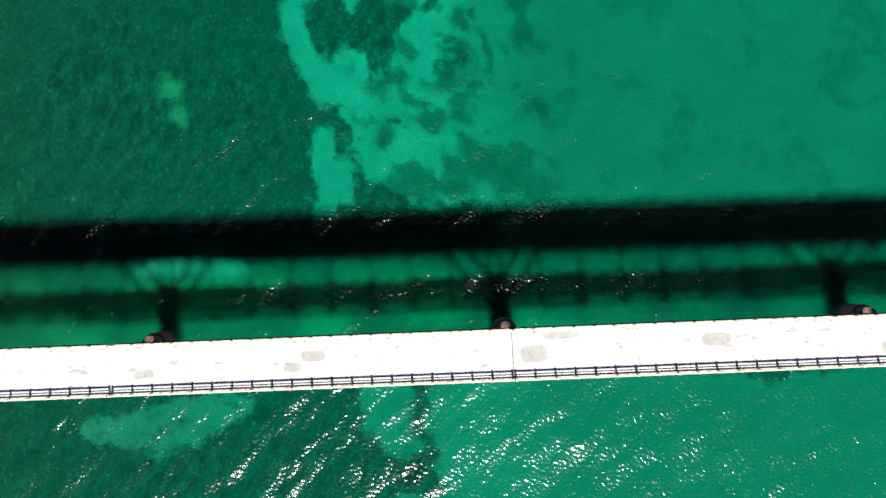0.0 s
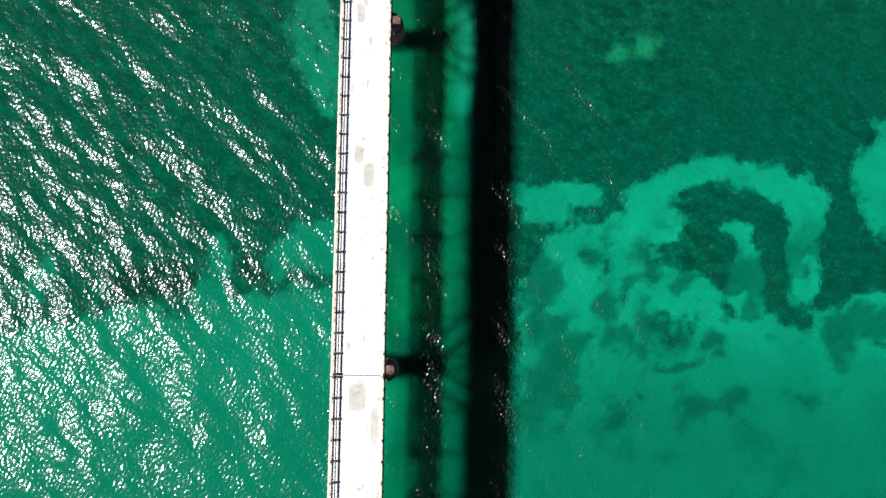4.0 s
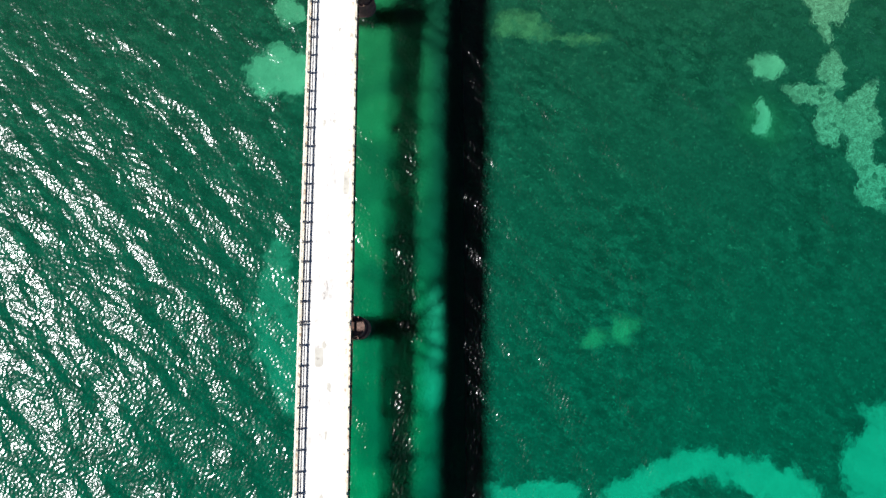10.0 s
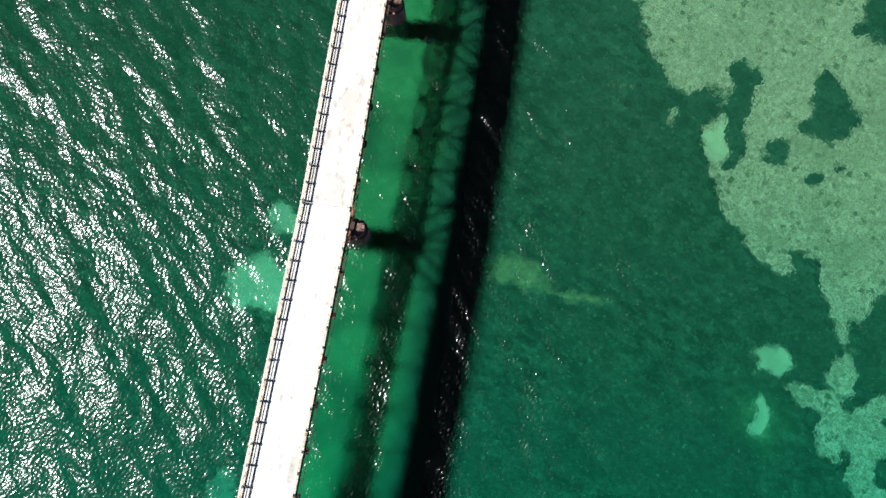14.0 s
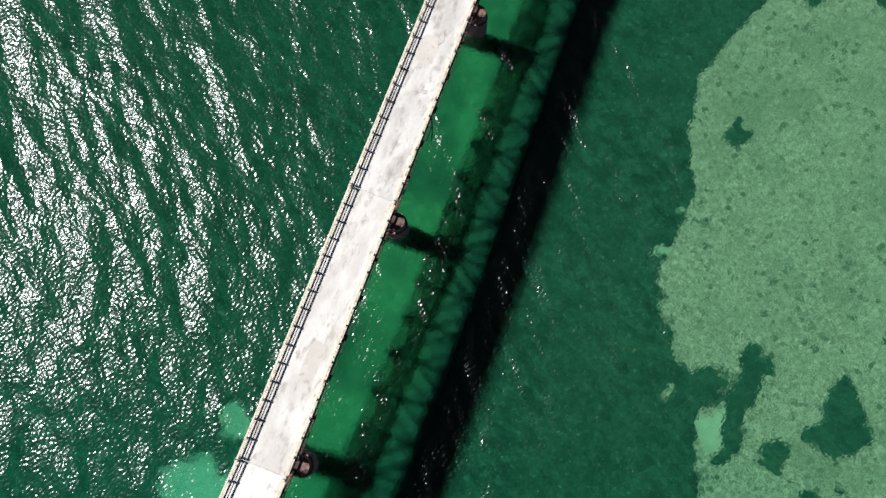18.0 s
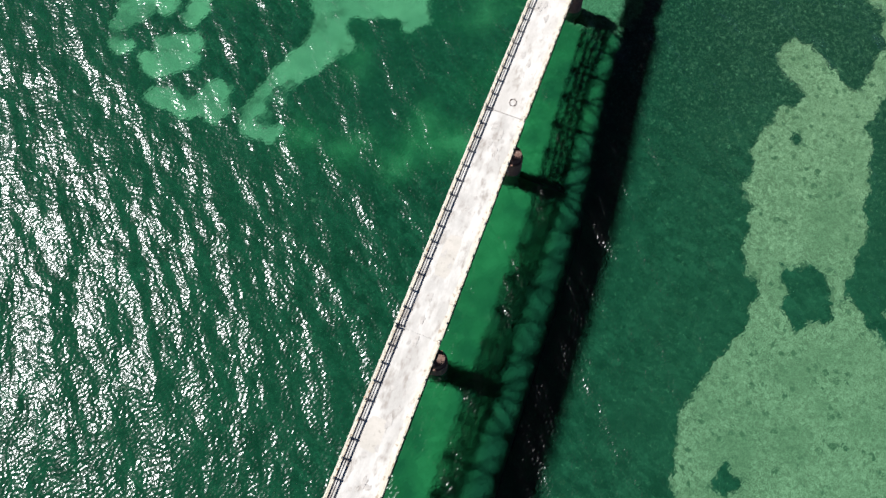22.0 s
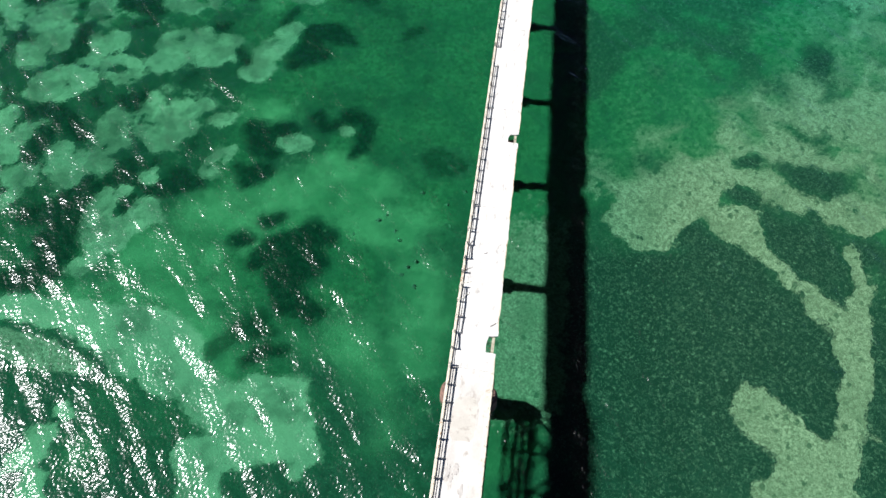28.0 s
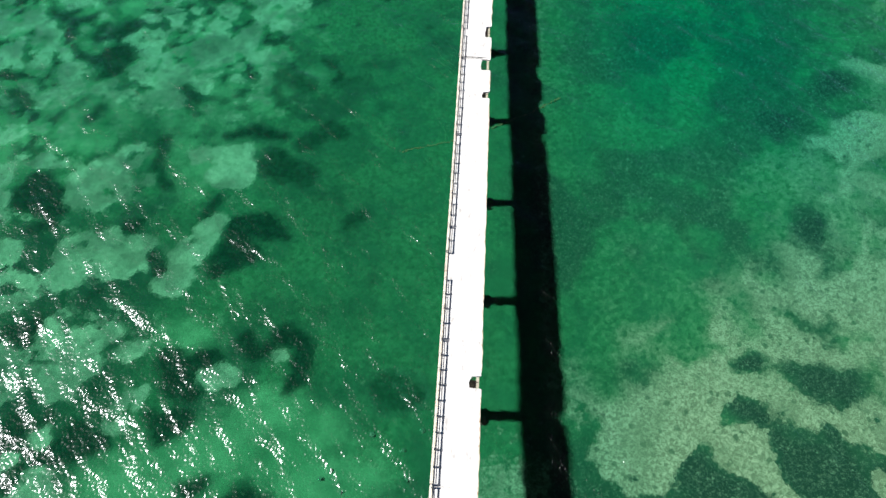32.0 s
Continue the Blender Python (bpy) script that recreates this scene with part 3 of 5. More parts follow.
trace("L", ((-64.7, 257.1, 1.4), (-63.2, 258.7, 0.9)))
trace("S", ((-71.2, 238.1, 2.4), (-67.7, 240.5, 2.4)))
trace("S", ((-73.4, 233.7, 1.9), (-70.4, 233.2, 3), (-66.4, 236.2, 2.8)))
trace("S", ((-68.2, 226.3, 1.9), (-65.4, 226.7, 2.5), (-60.9, 227, 2.7), (-57.5, 229.5, 2.9), (-57.2, 233, 1.9), (-55.4, 227.3, 1.8), (-53.7, 229.5, 1.2)))
trace("V", ((-62.6, 228.7, 1), (-61.2, 230.3, 0.8)), amount=0.5)
trace("L", ((-33.9, 249.5, 1.3), (-31.8, 248, 1.9), (-28.6, 247.8, 1.7), (-28.3, 245.8, 1.1)))
trace("L", ((-37.2, 229.3, 1.2), (-34.8, 229.9, 0.8)))
trace("L", ((-27.6, 229.8, 1.8), (-25.3, 232.1, 1.2)))
trace("L", ((-17.5, 231.2, 1.2), (-15.6, 233.3, 1.6), (-15, 236.5, 1.8), (-14.3, 239.9, 1.8), (-17.2, 242.4, 1)))
trace("L", ((-12.3, 237.3, 2.6), (-8.8, 239.3, 2.6), (-5.1, 239.6, 2.6)))
trace("M", ((-95.3, 271.9, 2), (-87.1, 273.6, 2.5), (-78.7, 273.4, 2.7), (-72.7, 272.4, 2.2), (-68.7, 272.1, 1.2)), amount=0.8)
trace("S", ((-101.3, 309.4, 3.5), (-102.1, 303.9, 2.7), (-103.3, 302.1, 1.6)))
trace("S", ((-94.5, 312.7, 3.1), (-91, 314.9, 2.8), (-86.8, 317.3, 1.7)))
trace("S", ((-83.3, 304.6, 1.6), (-81.6, 308.6, 1.6), (-83.5, 302, 1.3)))
trace("S", ((-79.4, 298.5, 2),))
trace("S", ((-74.4, 301.6, 1.1),))
trace("S", ((-72.6, 305.5, 2.4), (-68, 305.1, 1.6)))
trace("S", ((-73.6, 313.8, 1.1),))
trace("S", ((-66.4, 314.5, 1.4), (-64.2, 316.2, 2.1), (-62.1, 320, 2.8), (-59.4, 323.4, 1.7)))
trace("S", ((-47.1, 327.6, 2.1),))
trace("S", ((-104, 285.8, 1),))
trace("S", ((-80.4, 290.7, 2.3), (-78.2, 293.3, 1.8)))
trace("G", ((-50.9, 302.1, 2.3), (-48.3, 303.3, 1.6)))
trace("G", ((-46.3, 308.2, 2), (-44.1, 309.9, 1.3)))
trace("G", ((-46.2, 297.3, 1.8), (-42.6, 302.1, 3.6), (-37, 305.7, 3.6), (-33.6, 305.9, 1.8)))
trace("G", ((-35.9, 298.9, 4.3), (-40.7, 295.6, 3.8), (-37.5, 290.7, 3.7), (-32.2, 288.8, 2.2)))
trace("G", ((-47.8, 278.9, 2.2), (-45.6, 282.8, 2.2), (-41.5, 285.7, 2.5)), amount=0.7)
trace("G", ((-42.1, 277.6, 1.2), (-40.3, 279.4, 1.9), (-35.5, 280.4, 1.4)))
trace("D", ((-27.6, 276.2, 1.9), (-22.9, 273.6, 2.3), (-23.2, 267.6, 3.2), (-18.3, 270.6, 3)), amount=0.9)
trace("D", ((-20.7, 260.6, 3.3), (-24.2, 254.4, 4.3), (-31.3, 254.6, 2.6), (-25.9, 244.2, 5.2), (-32.1, 237.6, 4.1)))
trace("L", ((-34.2, 282, 1), (-31.1, 282.3, 1.2), (-29.3, 280.8, 1)))
trace("D", ((-24.3, 252.9, 6.4), (-17.3, 258.7, 5.4), (-11.2, 264.5, 3.7), (-8.2, 269.4, 2.2)), amount=0.9)
trace("D", ((-18.9, 270, 3.4), (-13.9, 272.9, 2.7)), amount=0.6)
trace("S", ((-3.6, 266.3, 1.4), (-3.1, 263, 1.6)))
trace("G", ((-47.5, 279.6, 1.7), (-43, 283, 1.9), (-37.7, 283.4, 1.5)), amount=0.6)
trace("G", ((-42.1, 277.6, 1.2), (-39.7, 279.6, 1.8), (-34.9, 280.6, 1.3)))
# lumpy bottom beside the low spans
trace("L", ((-47, 312.5, 4.6), (-38.6, 316.5, 5.8), (-28.3, 312.5, 4.5), (-18.8, 311.3, 4.5)))
trace("L", ((-60.5, 306.5, 5.7), (-49.6, 305.4, 4.5)))
trace("L", ((-37.6, 322.3, 4.7), (-26.3, 319.7, 4.7)))
trace("G", ((-43.7, 336.7, 1.9), (-41, 333.6, 1.7), (-38.4, 334.9, 2)))
trace("G", ((-36.3, 337.7, 2.7), (-32.8, 334.3, 3.1), (-31.5, 330.3, 2.4), (-32.7, 327.1, 1.7)))
trace("S", ((-36.3, 333.5, 1.7),))
trace("G", ((-55.9, 330.1, 3.1), (-52.2, 326.1, 3.6), (-49.7, 331.4, 2.9), (-46.2, 329.2, 1.7)))
trace("G", ((-51.5, 319.5, 2.8), (-54, 316.7, 2.3), (-56.6, 320.2, 1.4)))
trace("G", ((-68.7, 316.3, 2.6), (-64.2, 314.4, 2.1), (-70.9, 312.8, 2.8), (-72.4, 309.8, 2.1)))
trace("G", ((-79.8, 316.1, 2.6), (-76.2, 312.6, 2.1), (-74.8, 317.6, 1.7)), amount=0.8)
trace("G", ((-51.3, 361.3, 3.5), (-46.8, 362.7, 3.8), (-42.9, 361, 2.7), (-40.6, 359.9, 1.3)))
trace("G", ((-50, 356.3, 4.5), (-52.8, 351.4, 2.4), (-45.8, 356, 2.4)))
trace("G", ((-28.1, 365.4, 1.8), (-24.8, 366.6, 2)), amount=0.8)
trace("G", ((-51.3, 378.5, 2.6), (-45.5, 378.3, 4), (-39.5, 377.2, 3.1)), amount=0.8)
trace("S", ((-48.1, 327.3, 2.3), (-45.9, 328.5, 2.4)))
trace("S", ((-96.3, 318.1, 2.5), (-95.1, 314.1, 3.6), (-91.3, 311.8, 3.6), (-89.2, 315.4, 3.4), (-85.3, 314.4, 2.5)))
trace("S", ((-87.9, 330.5, 3), (-87.2, 325.5, 3.7), (-86, 320.5, 3), (-83, 321.5, 2)))
trace("S", ((-82, 333.9, 3.3), (-79.7, 329.4, 4.3), (-75.6, 325.4, 4.9), (-74.1, 331.9, 4.3)))
trace("S", ((-76.3, 323.1, 3), (-71.3, 327.5, 3)))
trace("S", ((-64.3, 331.7, 2.4), (-62.4, 333.1, 2)))
trace("S", ((-69.7, 335.3, 2.6),))
trace("S", ((-74.2, 314.5, 1.9),))
trace("S", ((-80.3, 306.9, 2.6), (-80.8, 303.4, 3.1), (-82.2, 301.6, 2.6)))
trace("S", ((-78.4, 309.2, 2.1),))
trace("S", ((-80.3, 298.3, 3), (-76.2, 298.6, 3), (-74.9, 301.7, 2.6), (-72, 305.5, 3.5)))
trace("L", ((-51.5, 315.7, 2.8), (-48.3, 317.9, 2.1)))
trace("S", ((-117.1, 355.4, 4.6), (-113.8, 358.3, 3.3)))
trace("S", ((-115.7, 346.6, 3.7), (-115.5, 342.7, 2.9)))
trace("S", ((-108.4, 332.7, 4.1), (-106.2, 335.7, 5.7), (-101.1, 339.5, 5.2)))
trace("S", ((-98.3, 350.1, 4.5), (-98.4, 345.2, 3.7), (-92.8, 342.5, 4.7), (-89.6, 341.2, 3.1)))
trace("S", ((-83.2, 353.2, 4.3), (-79.4, 350.2, 4), (-84.6, 345.8, 3.2)))
trace("S", ((-77.5, 355.9, 3.2), (-72.8, 351.1, 4.5), (-71.3, 355, 3.7), (-67.5, 351.5, 2.4)))
trace("S", ((-61.1, 347.5, 3.4), (-60.6, 351.5, 4.5), (-58.4, 356.9, 3.7), (-57.2, 362.7, 2.7)))
trace("S", ((-57.1, 362.3, 2),))
trace("S", ((-69.4, 356.6, 2),))
trace("S", ((-88.6, 367.9, 4.7), (-87.2, 372.3, 3.9), (-80.3, 369.2, 3.3)))
trace("S", ((-106.5, 364.9, 2.6), (-103.4, 364.6, 2.1)))
trace("S", ((-105.1, 357.6, 3.3), (-103.1, 359.8, 2.3)))
trace("L", ((-58.8, 335.7, 1.8), (-54.5, 335.1, 3), (-49.6, 334.8, 1.5)))
trace("G", ((-106.2, 353.6, 2.4), (-105.5, 346.3, 1.8), (-105.6, 342.7, 1.7)))
trace("G", ((-100, 366.3, 3.6), (-94.1, 363.1, 2.5), (-92.8, 367.3, 1.8)))
trace("G", ((-119.5, 363.8, 2.8), (-124.7, 362.2, 2.5)), amount=0.9)
trace("G", ((-91.4, 359.2, 1.6), (-94.5, 356.8, 1.6)), amount=0.9)
trace("G", ((-74.1, 359.3, 1.9), (-72.4, 360.9, 1.4)))
trace("G", ((-67.1, 353.8, 1.2), (-64.4, 350.5, 1.7)))
trace("G", ((-85, 335.8, 2), (-85.2, 332.2, 1.8), (-89.9, 334.7, 1.3)))
trace("G", ((-107.7, 327.2, 2.5), (-102.7, 327.6, 2.7), (-97, 324.4, 2.7), (-93, 321.3, 1.9)))
trace("G", ((-102.1, 321, 2.7), (-102.1, 315.7, 1.9)))
trace("G", ((-94.7, 333.4, 1.4), (-92, 330.3, 1.2)), amount=0.9)
trace("G", ((-95.2, 301.3, 2.9), (-90.7, 302, 2.9), (-85.9, 299.8, 2), (-89.9, 295.3, 2.9)))
trace("G", ((-76.6, 305.4, 1.3), (-76, 308.2, 1.1)))
trace("G", ((-67.7, 323.8, 1.4), (-67.5, 326.9, 1.2)), amount=0.7)
trace("G", ((-76.6, 341.8, 1.2), (-75.2, 344.6, 1.2)), amount=0.7)
trace("G", ((-14.6, 327.9, 4.3), (-9.8, 327.8, 2.4)), amount=0.6)
trace("G", ((-28.3, 329.6, 1.9), (-26.2, 325.4, 1.9)), amount=0.4)
# lumps and pools farther along the low spans
trace("G", ((-98.7, 369.2, 3.7), (-93.9, 365, 3.1), (-90.5, 362.6, 2.1)))
trace("G", ((-74.1, 384.7, 1.9), (-73, 379, 2), (-72.6, 373.4, 1.9), (-69, 371.7, 1.5)), amount=0.9)
trace("G", ((-59.7, 386.5, 1.5), (-54.7, 389.1, 2.4), (-47.4, 388, 1.7)))
trace("G", ((-48.1, 382.1, 2.4), (-44.6, 377, 3.7), (-40.5, 375.7, 2.9)), amount=0.8)
trace("G", ((-41.5, 386.8, 3), (-36.7, 390.9, 2.5), (-33.4, 389.8, 1.9)), amount=0.8)
trace("G", ((-115.1, 377.5, 2.1), (-116.1, 373.5, 1.4)), amount=0.8)
trace("G", ((-111.4, 392.3, 2.6), (-116, 396, 2)), amount=0.8)
trace("G", ((-93.5, 392.4, 1.9), (-94.5, 389.2, 1.4)), amount=0.8)
trace("G", ((-57.7, 369, 1.8), (-59.1, 364.5, 1.4)), amount=0.9)
trace("G", ((-26.6, 364.9, 2.2), (-28.8, 363, 1.3)), amount=0.7)
trace("G", ((-74.2, 401.3, 1.7), (-70.1, 397.5, 1.7)), amount=0.8)
trace("G", ((-52.1, 408.5, 2.9), (-45.3, 404.9, 2.6)), amount=0.7)
trace("S", ((-59.3, 380.7, 3.2), (-55.7, 381.9, 3.2), (-55.5, 376, 4), (-59, 374.8, 3.2)))
trace("S", ((-65, 380.4, 2.7), (-63, 381, 1.9)))
trace("S", ((-79, 380.2, 3), (-81, 377.6, 3.8), (-83.4, 373.6, 3.2), (-79.8, 370.4, 3.2)))
trace("S", ((-86.7, 370.6, 3.5), (-90.4, 371.2, 2.9), (-83.5, 365.6, 3.1)))
trace("S", ((-107.8, 371.6, 3.2), (-107, 373.6, 2)))
trace("S", ((-104.5, 376.4, 2), (-100.2, 376.3, 2.6), (-95.9, 376.1, 2)))
trace("S", ((-125.9, 394.3, 2.7), (-125.4, 397, 2.4)))
trace("S", ((-117.2, 371.5, 3.2), (-115.2, 364.4, 2.6)))
trace("S", ((-74.3, 372.3, 2),))
trace("S", ((-56.9, 361.4, 1.9),))
trace("S", ((-85.5, 403.9, 2), (-80.5, 402.3, 2.4), (-76, 396.7, 2.7)))
trace("L", ((-104.7, 401.9, 2.9), (-98.1, 400.5, 2.3)))
trace("L", ((-62.6, 402.7, 2.9), (-69.6, 406.3, 2.1)))
trace("L", ((-43.3, 409.6, 2.4),))
trace("L", ((-105.7, 393, 1.7), (-100.4, 387.4, 2)))
trace("L", ((-114.4, 385.6, 2.3), (-119, 389.2, 1.7)))
trace("L", ((-85, 389.3, 2.3), (-90, 395, 1.7)))
# sand meadow and grass tongues past the low spans
lay((
    ("M", 58.9, 343.9, 27.8, 17.5, 4),
    ("M", 75.6, 368.2, 23.2, 16.8, 56),
    ("M", 37.6, 339.9, 11.7, 9.7, 36),
    ("M", 27.2, 321.9, 7.9, 4.8, 84),
    ("M", 31.4, 318.8, 6.5, 5.2, 23),
    ("G", 41.6, 300.6, 18.9, 12.3, 15),
    ("G", 31.2, 304.4, 11.1, 7.4, 29),
    ("G", 46.2, 311.9, 10.0, 7.3, 133),
    ("G", 24.6, 295.5, 12.8, 5.3, 88),
    ("G", 54.8, 295.5, 10.1, 7.2, 53),
    ("G", 39.3, 318.7, 4.3, 3.1, 75),
    ("M", 55.7, 319.0, 17.1, 3.2, 137),
    ("M", 68.6, 305.0, 17.1, 3.4, 79),
    ("G", 60.2, 319.1, 10.8, 3.7, 125),
))
# grass islands in the sand meadow
lay((
    ("G", 49.0, 329.5, 3.7, 3.3, 176),
    ("G", 65.5, 336.4, 8.2, 4.1, 172),
    ("G", 52.1, 339.0, 3.9, 2.4, 14),
    ("G", 68.9, 372.0, 6.3, 3.1, 82),
    ("G", 29.1, 316.5, 1.9, 1.4, 15),
    ("G", 72.2, 319.3, 4.8, 2.4, 73),
    ("H", 29.6, 335.5, 3.4, 2.6, 18),
    ("H", 54.8, 366.5, 9.4, 5.0, 26),
    ("H", 67.8, 402.1, 7.1, 4.7, 70),
    ("G", 68.2, 401.4, 6.0, 4.4, 29),
    ("H", 83.9, 416.5, 7.0, 5.1, 33),
    ("H", 43.1, 411.2, 17.8, 4.0, 21),
    ("H", 30.1, 379.8, 8.8, 5.4, 9),
    ("G", 83.9, 416.5, 7.0, 5.1, 33),
))
# ragged edges, holes and islets of the sand meadow
trace("G", ((48.8, 159.9, 3.8), (53.4, 152.5, 2.3), (59.2, 150, 2.1)))
trace("G", ((61.3, 149.1, 2.1), (62.9, 143.8, 2), (64.4, 137.5, 2.4), (66.9, 130.5, 2.4), (71.4, 125.4, 2.4), (75, 121.8, 2), (79, 119.9, 2.2)))
trace("M", ((69.4, 137.1, 1.8), (73, 134.4, 1.4)))
trace("M", ((75.6, 131.6, 2), (78.7, 127.9, 1.8), (79.8, 125, 1)))
trace("M", ((56.9, 149.6, 0.8), (57.8, 150.9, 0.7)))
trace("G", ((69.2, 160.4, 0.9), (69.9, 154.8, 1.3), (71.2, 152.7, 1.2), (68.8, 151.2, 0.8), (70.3, 147.6, 1), (69.3, 143, 1)))
trace("M", ((66.2, 148.1, 1), (67.1, 145.7, 1.2)))
trace("G", ((84.4, 159.6, 1.3), (85.5, 155.7, 2.3), (88.6, 152.8, 1.9), (91.2, 154.3, 1.2)))
trace("G", ((81.9, 151.3, 0.8),))
trace("G", ((77.2, 144.8, 2),), amount=0.8)
trace("G", ((87.8, 145, 0.7),))
trace("G", ((84.5, 141.5, 0.9),))
trace("G", ((81.2, 137.8, 0.6),), amount=0.9)
trace("G", ((83.8, 122.5, 2.8), (84.9, 117.6, 3.3), (85, 111.8, 2.7), (86.2, 107.1, 1.2)))
trace("G", ((95.6, 117, 2.9), (97.1, 111.4, 3.3), (94.7, 106.1, 1)))
trace("M", ((88.7, 124.1, 2.4), (89.7, 117.3, 1.3), (89.6, 114.3, 0.6)))
trace("M", ((89.8, 110.4, 1.2), (88.4, 107.4, 1.2), (90.8, 109.1, 0.8)))
trace("M", ((82.2, 105.9, 0.9), (84.4, 104, 1.2), (88, 103.8, 1.3), (89, 101.8, 1.1)))
trace("M", ((88.5, 98, 0.7), (90, 95, 0.8)))
trace("M", ((96.6, 103.7, 1.9), (93.7, 101.4, 2.1), (94.7, 95.1, 2.3), (92.9, 91.9, 0.8)))
trace("M", ((97.1, 89, 2.4), (95.2, 85.2, 1.3)))
trace("S", ((76.9, 109.8, 0.9), (79.2, 110.6, 1.2)))
trace("L", ((76.5, 99.8, 0.7), (77.7, 98.7, 0.6)))
trace("G", ((40.6, 206.9, 2.8), (45, 192.9, 2.7), (47.4, 184.6, 1.8), (48.2, 178, 2), (46.7, 171.3, 1.4), (47.3, 165.5, 1.8), (50.9, 159.4, 1.8), (54.2, 153.3, 1.7), (60.9, 150.3, 1.9), (64.9, 152.2, 1)))
trace("M", ((46.8, 204.5, 1.7), (48.9, 198.1, 1.5), (51.4, 190.8, 2.1), (52.4, 183.1, 1.4), (52.8, 175.4, 2), (52.3, 168.6, 1.6), (56.1, 161.4, 1.8), (58, 156.9, 1.8)))
trace("G", ((54.5, 200.9, 0.9), (55.3, 198.3, 1.6), (57.2, 199.1, 0.8)))
trace("G", ((50, 196.7, 0.6),), amount=0.8)
trace("G", ((53.7, 180.2, 0.8), (54.6, 181.2, 0.6)), amount=0.9)
trace("G", ((66, 169.5, 0.6),), amount=0.8)
trace("G", ((69.6, 160.5, 0.8), (71.3, 159.1, 0.9)))
trace("G", ((69.4, 155.8, 0.7), (70.8, 152.9, 0.7), (69.2, 151.1, 0.8), (70.4, 148.6, 1), (70.1, 144.5, 0.9), (68.2, 142.5, 0.8)))
trace("M", ((57.1, 149.1, 0.8), (58, 150.7, 0.6)))
trace("S", ((49.3, 180.7, 0.5),))
trace("S", ((48.9, 170.8, 0.5),))
trace("G", ((35.7, 267.9, 5.4), (41.3, 266.1, 2), (42.1, 253.2, 2.4), (44.3, 241.6, 2.7), (46.7, 233, 3.3), (47.6, 224.1, 3.7), (44.9, 215.2, 3.4), (42.7, 207.2, 2.4), (43.9, 199.8, 1.4)))
trace("M", ((48.1, 263.2, 2.4), (50.1, 267, 2.4), (52.6, 273.2, 2.2)))
trace("M", ((50.2, 253.9, 2.8), (51.9, 242.3, 2.5), (55.4, 233, 2.3), (54.2, 222.8, 2), (49.8, 210.6, 3)))
trace("M", ((58.6, 266.4, 4.8), (62.7, 251.5, 4.8), (66.3, 243.3, 2.5)))
trace("G", ((70.5, 267.3, 3.9), (73.7, 254.7, 4.4), (73, 243.6, 2.7), (72.6, 236, 2), (76.8, 230.9, 1.8)))
trace("G", ((56.2, 239.2, 0.7), (58.7, 237.6, 1.4), (62, 235.1, 2.2), (64.6, 232.7, 1.2)))
trace("G", ((59.5, 230.6, 1.2), (60.4, 228.2, 0.7)), amount=0.9)
trace("G", ((55.6, 235.2, 0.6),), amount=0.7)
trace("G", ((53.4, 264.9, 1),), amount=0.6)
trace("G", ((60.2, 281.9, 2.3),))
trace("M", ((65.5, 280.1, 1.6),))
trace("G", ((38.7, 319.4, 2.4), (44.5, 312.6, 4.2), (33.8, 308.7, 4.5), (40.5, 298.4, 9), (54.6, 301.3, 5.2), (60.1, 295, 3.7), (61, 286.5, 2.7)))
trace("G", ((32.6, 289.3, 6.6), (36.9, 279.2, 6.3)))
trace("G", ((45.6, 274.8, 2.5), (48.9, 273.3, 2), (51.1, 274.2, 1)))
trace("M", ((26.6, 319.8, 2.2), (29.1, 315, 1.6), (34, 320.8, 2.7), (40.4, 328.1, 3), (45.6, 333.1, 2.5)))
trace("M", ((43.1, 324.8, 1.5), (46.7, 323.9, 2), (52, 317.2, 2.1), (58.7, 311.7, 1.9), (63.4, 307.4, 1.7), (66.2, 301.4, 1.8), (66.8, 290.7, 2.1), (65.3, 282.5, 1.9)))
trace("M", ((48.3, 282.1, 1.7), (50.5, 285.8, 1.8), (53.2, 283.5, 1.7), (56.3, 280.3, 1.7), (59.9, 277.7, 1.8)))
trace("V", ((52.8, 281, 0.9),), amount=0.5)
trace("M", ((49.3, 262.8, 3.5), (50.1, 252.2, 3.5)))
trace("M", ((56.7, 269.2, 5.4), (62.3, 277.6, 2.2)))
trace("G", ((68.7, 279.5, 2), (67.3, 272.5, 2.2), (69.4, 266.8, 2.5)))
trace("G", ((53.8, 325.6, 1.6), (56.3, 319.2, 2.3), (60.9, 313.9, 2), (65.4, 310.9, 1.5)))
trace("G", ((46.6, 329.5, 1.2), (49.1, 328.9, 1.9)))
trace("G", ((51.1, 338.2, 1.1), (53.4, 337.2, 1.1)), amount=0.7)
trace("G", ((58.8, 338, 1.6), (64.3, 335.3, 2.5), (68.4, 334.4, 1.9)), amount=0.9)
trace("G", ((53.5, 264.6, 1.1),), amount=0.6)
trace("G", ((28.8, 316.9, 1),), amount=0.7)
trace("M", ((67.9, 328.1, 2.1), (72.1, 326.1, 2.3), (78.9, 331.3, 3.2)))
trace("M", ((70.4, 319.8, 1.3), (71.6, 312.3, 1.5), (69.5, 304.1, 1.9), (69.2, 296.2, 1.8)))
trace("G", ((63.9, 326.8, 1.5), (64.9, 320.8, 2.1), (67.5, 314.8, 1.9), (68.8, 311.8, 1)))
trace("G", ((74.4, 320.4, 2), (76.7, 316.3, 2)), amount=0.9)
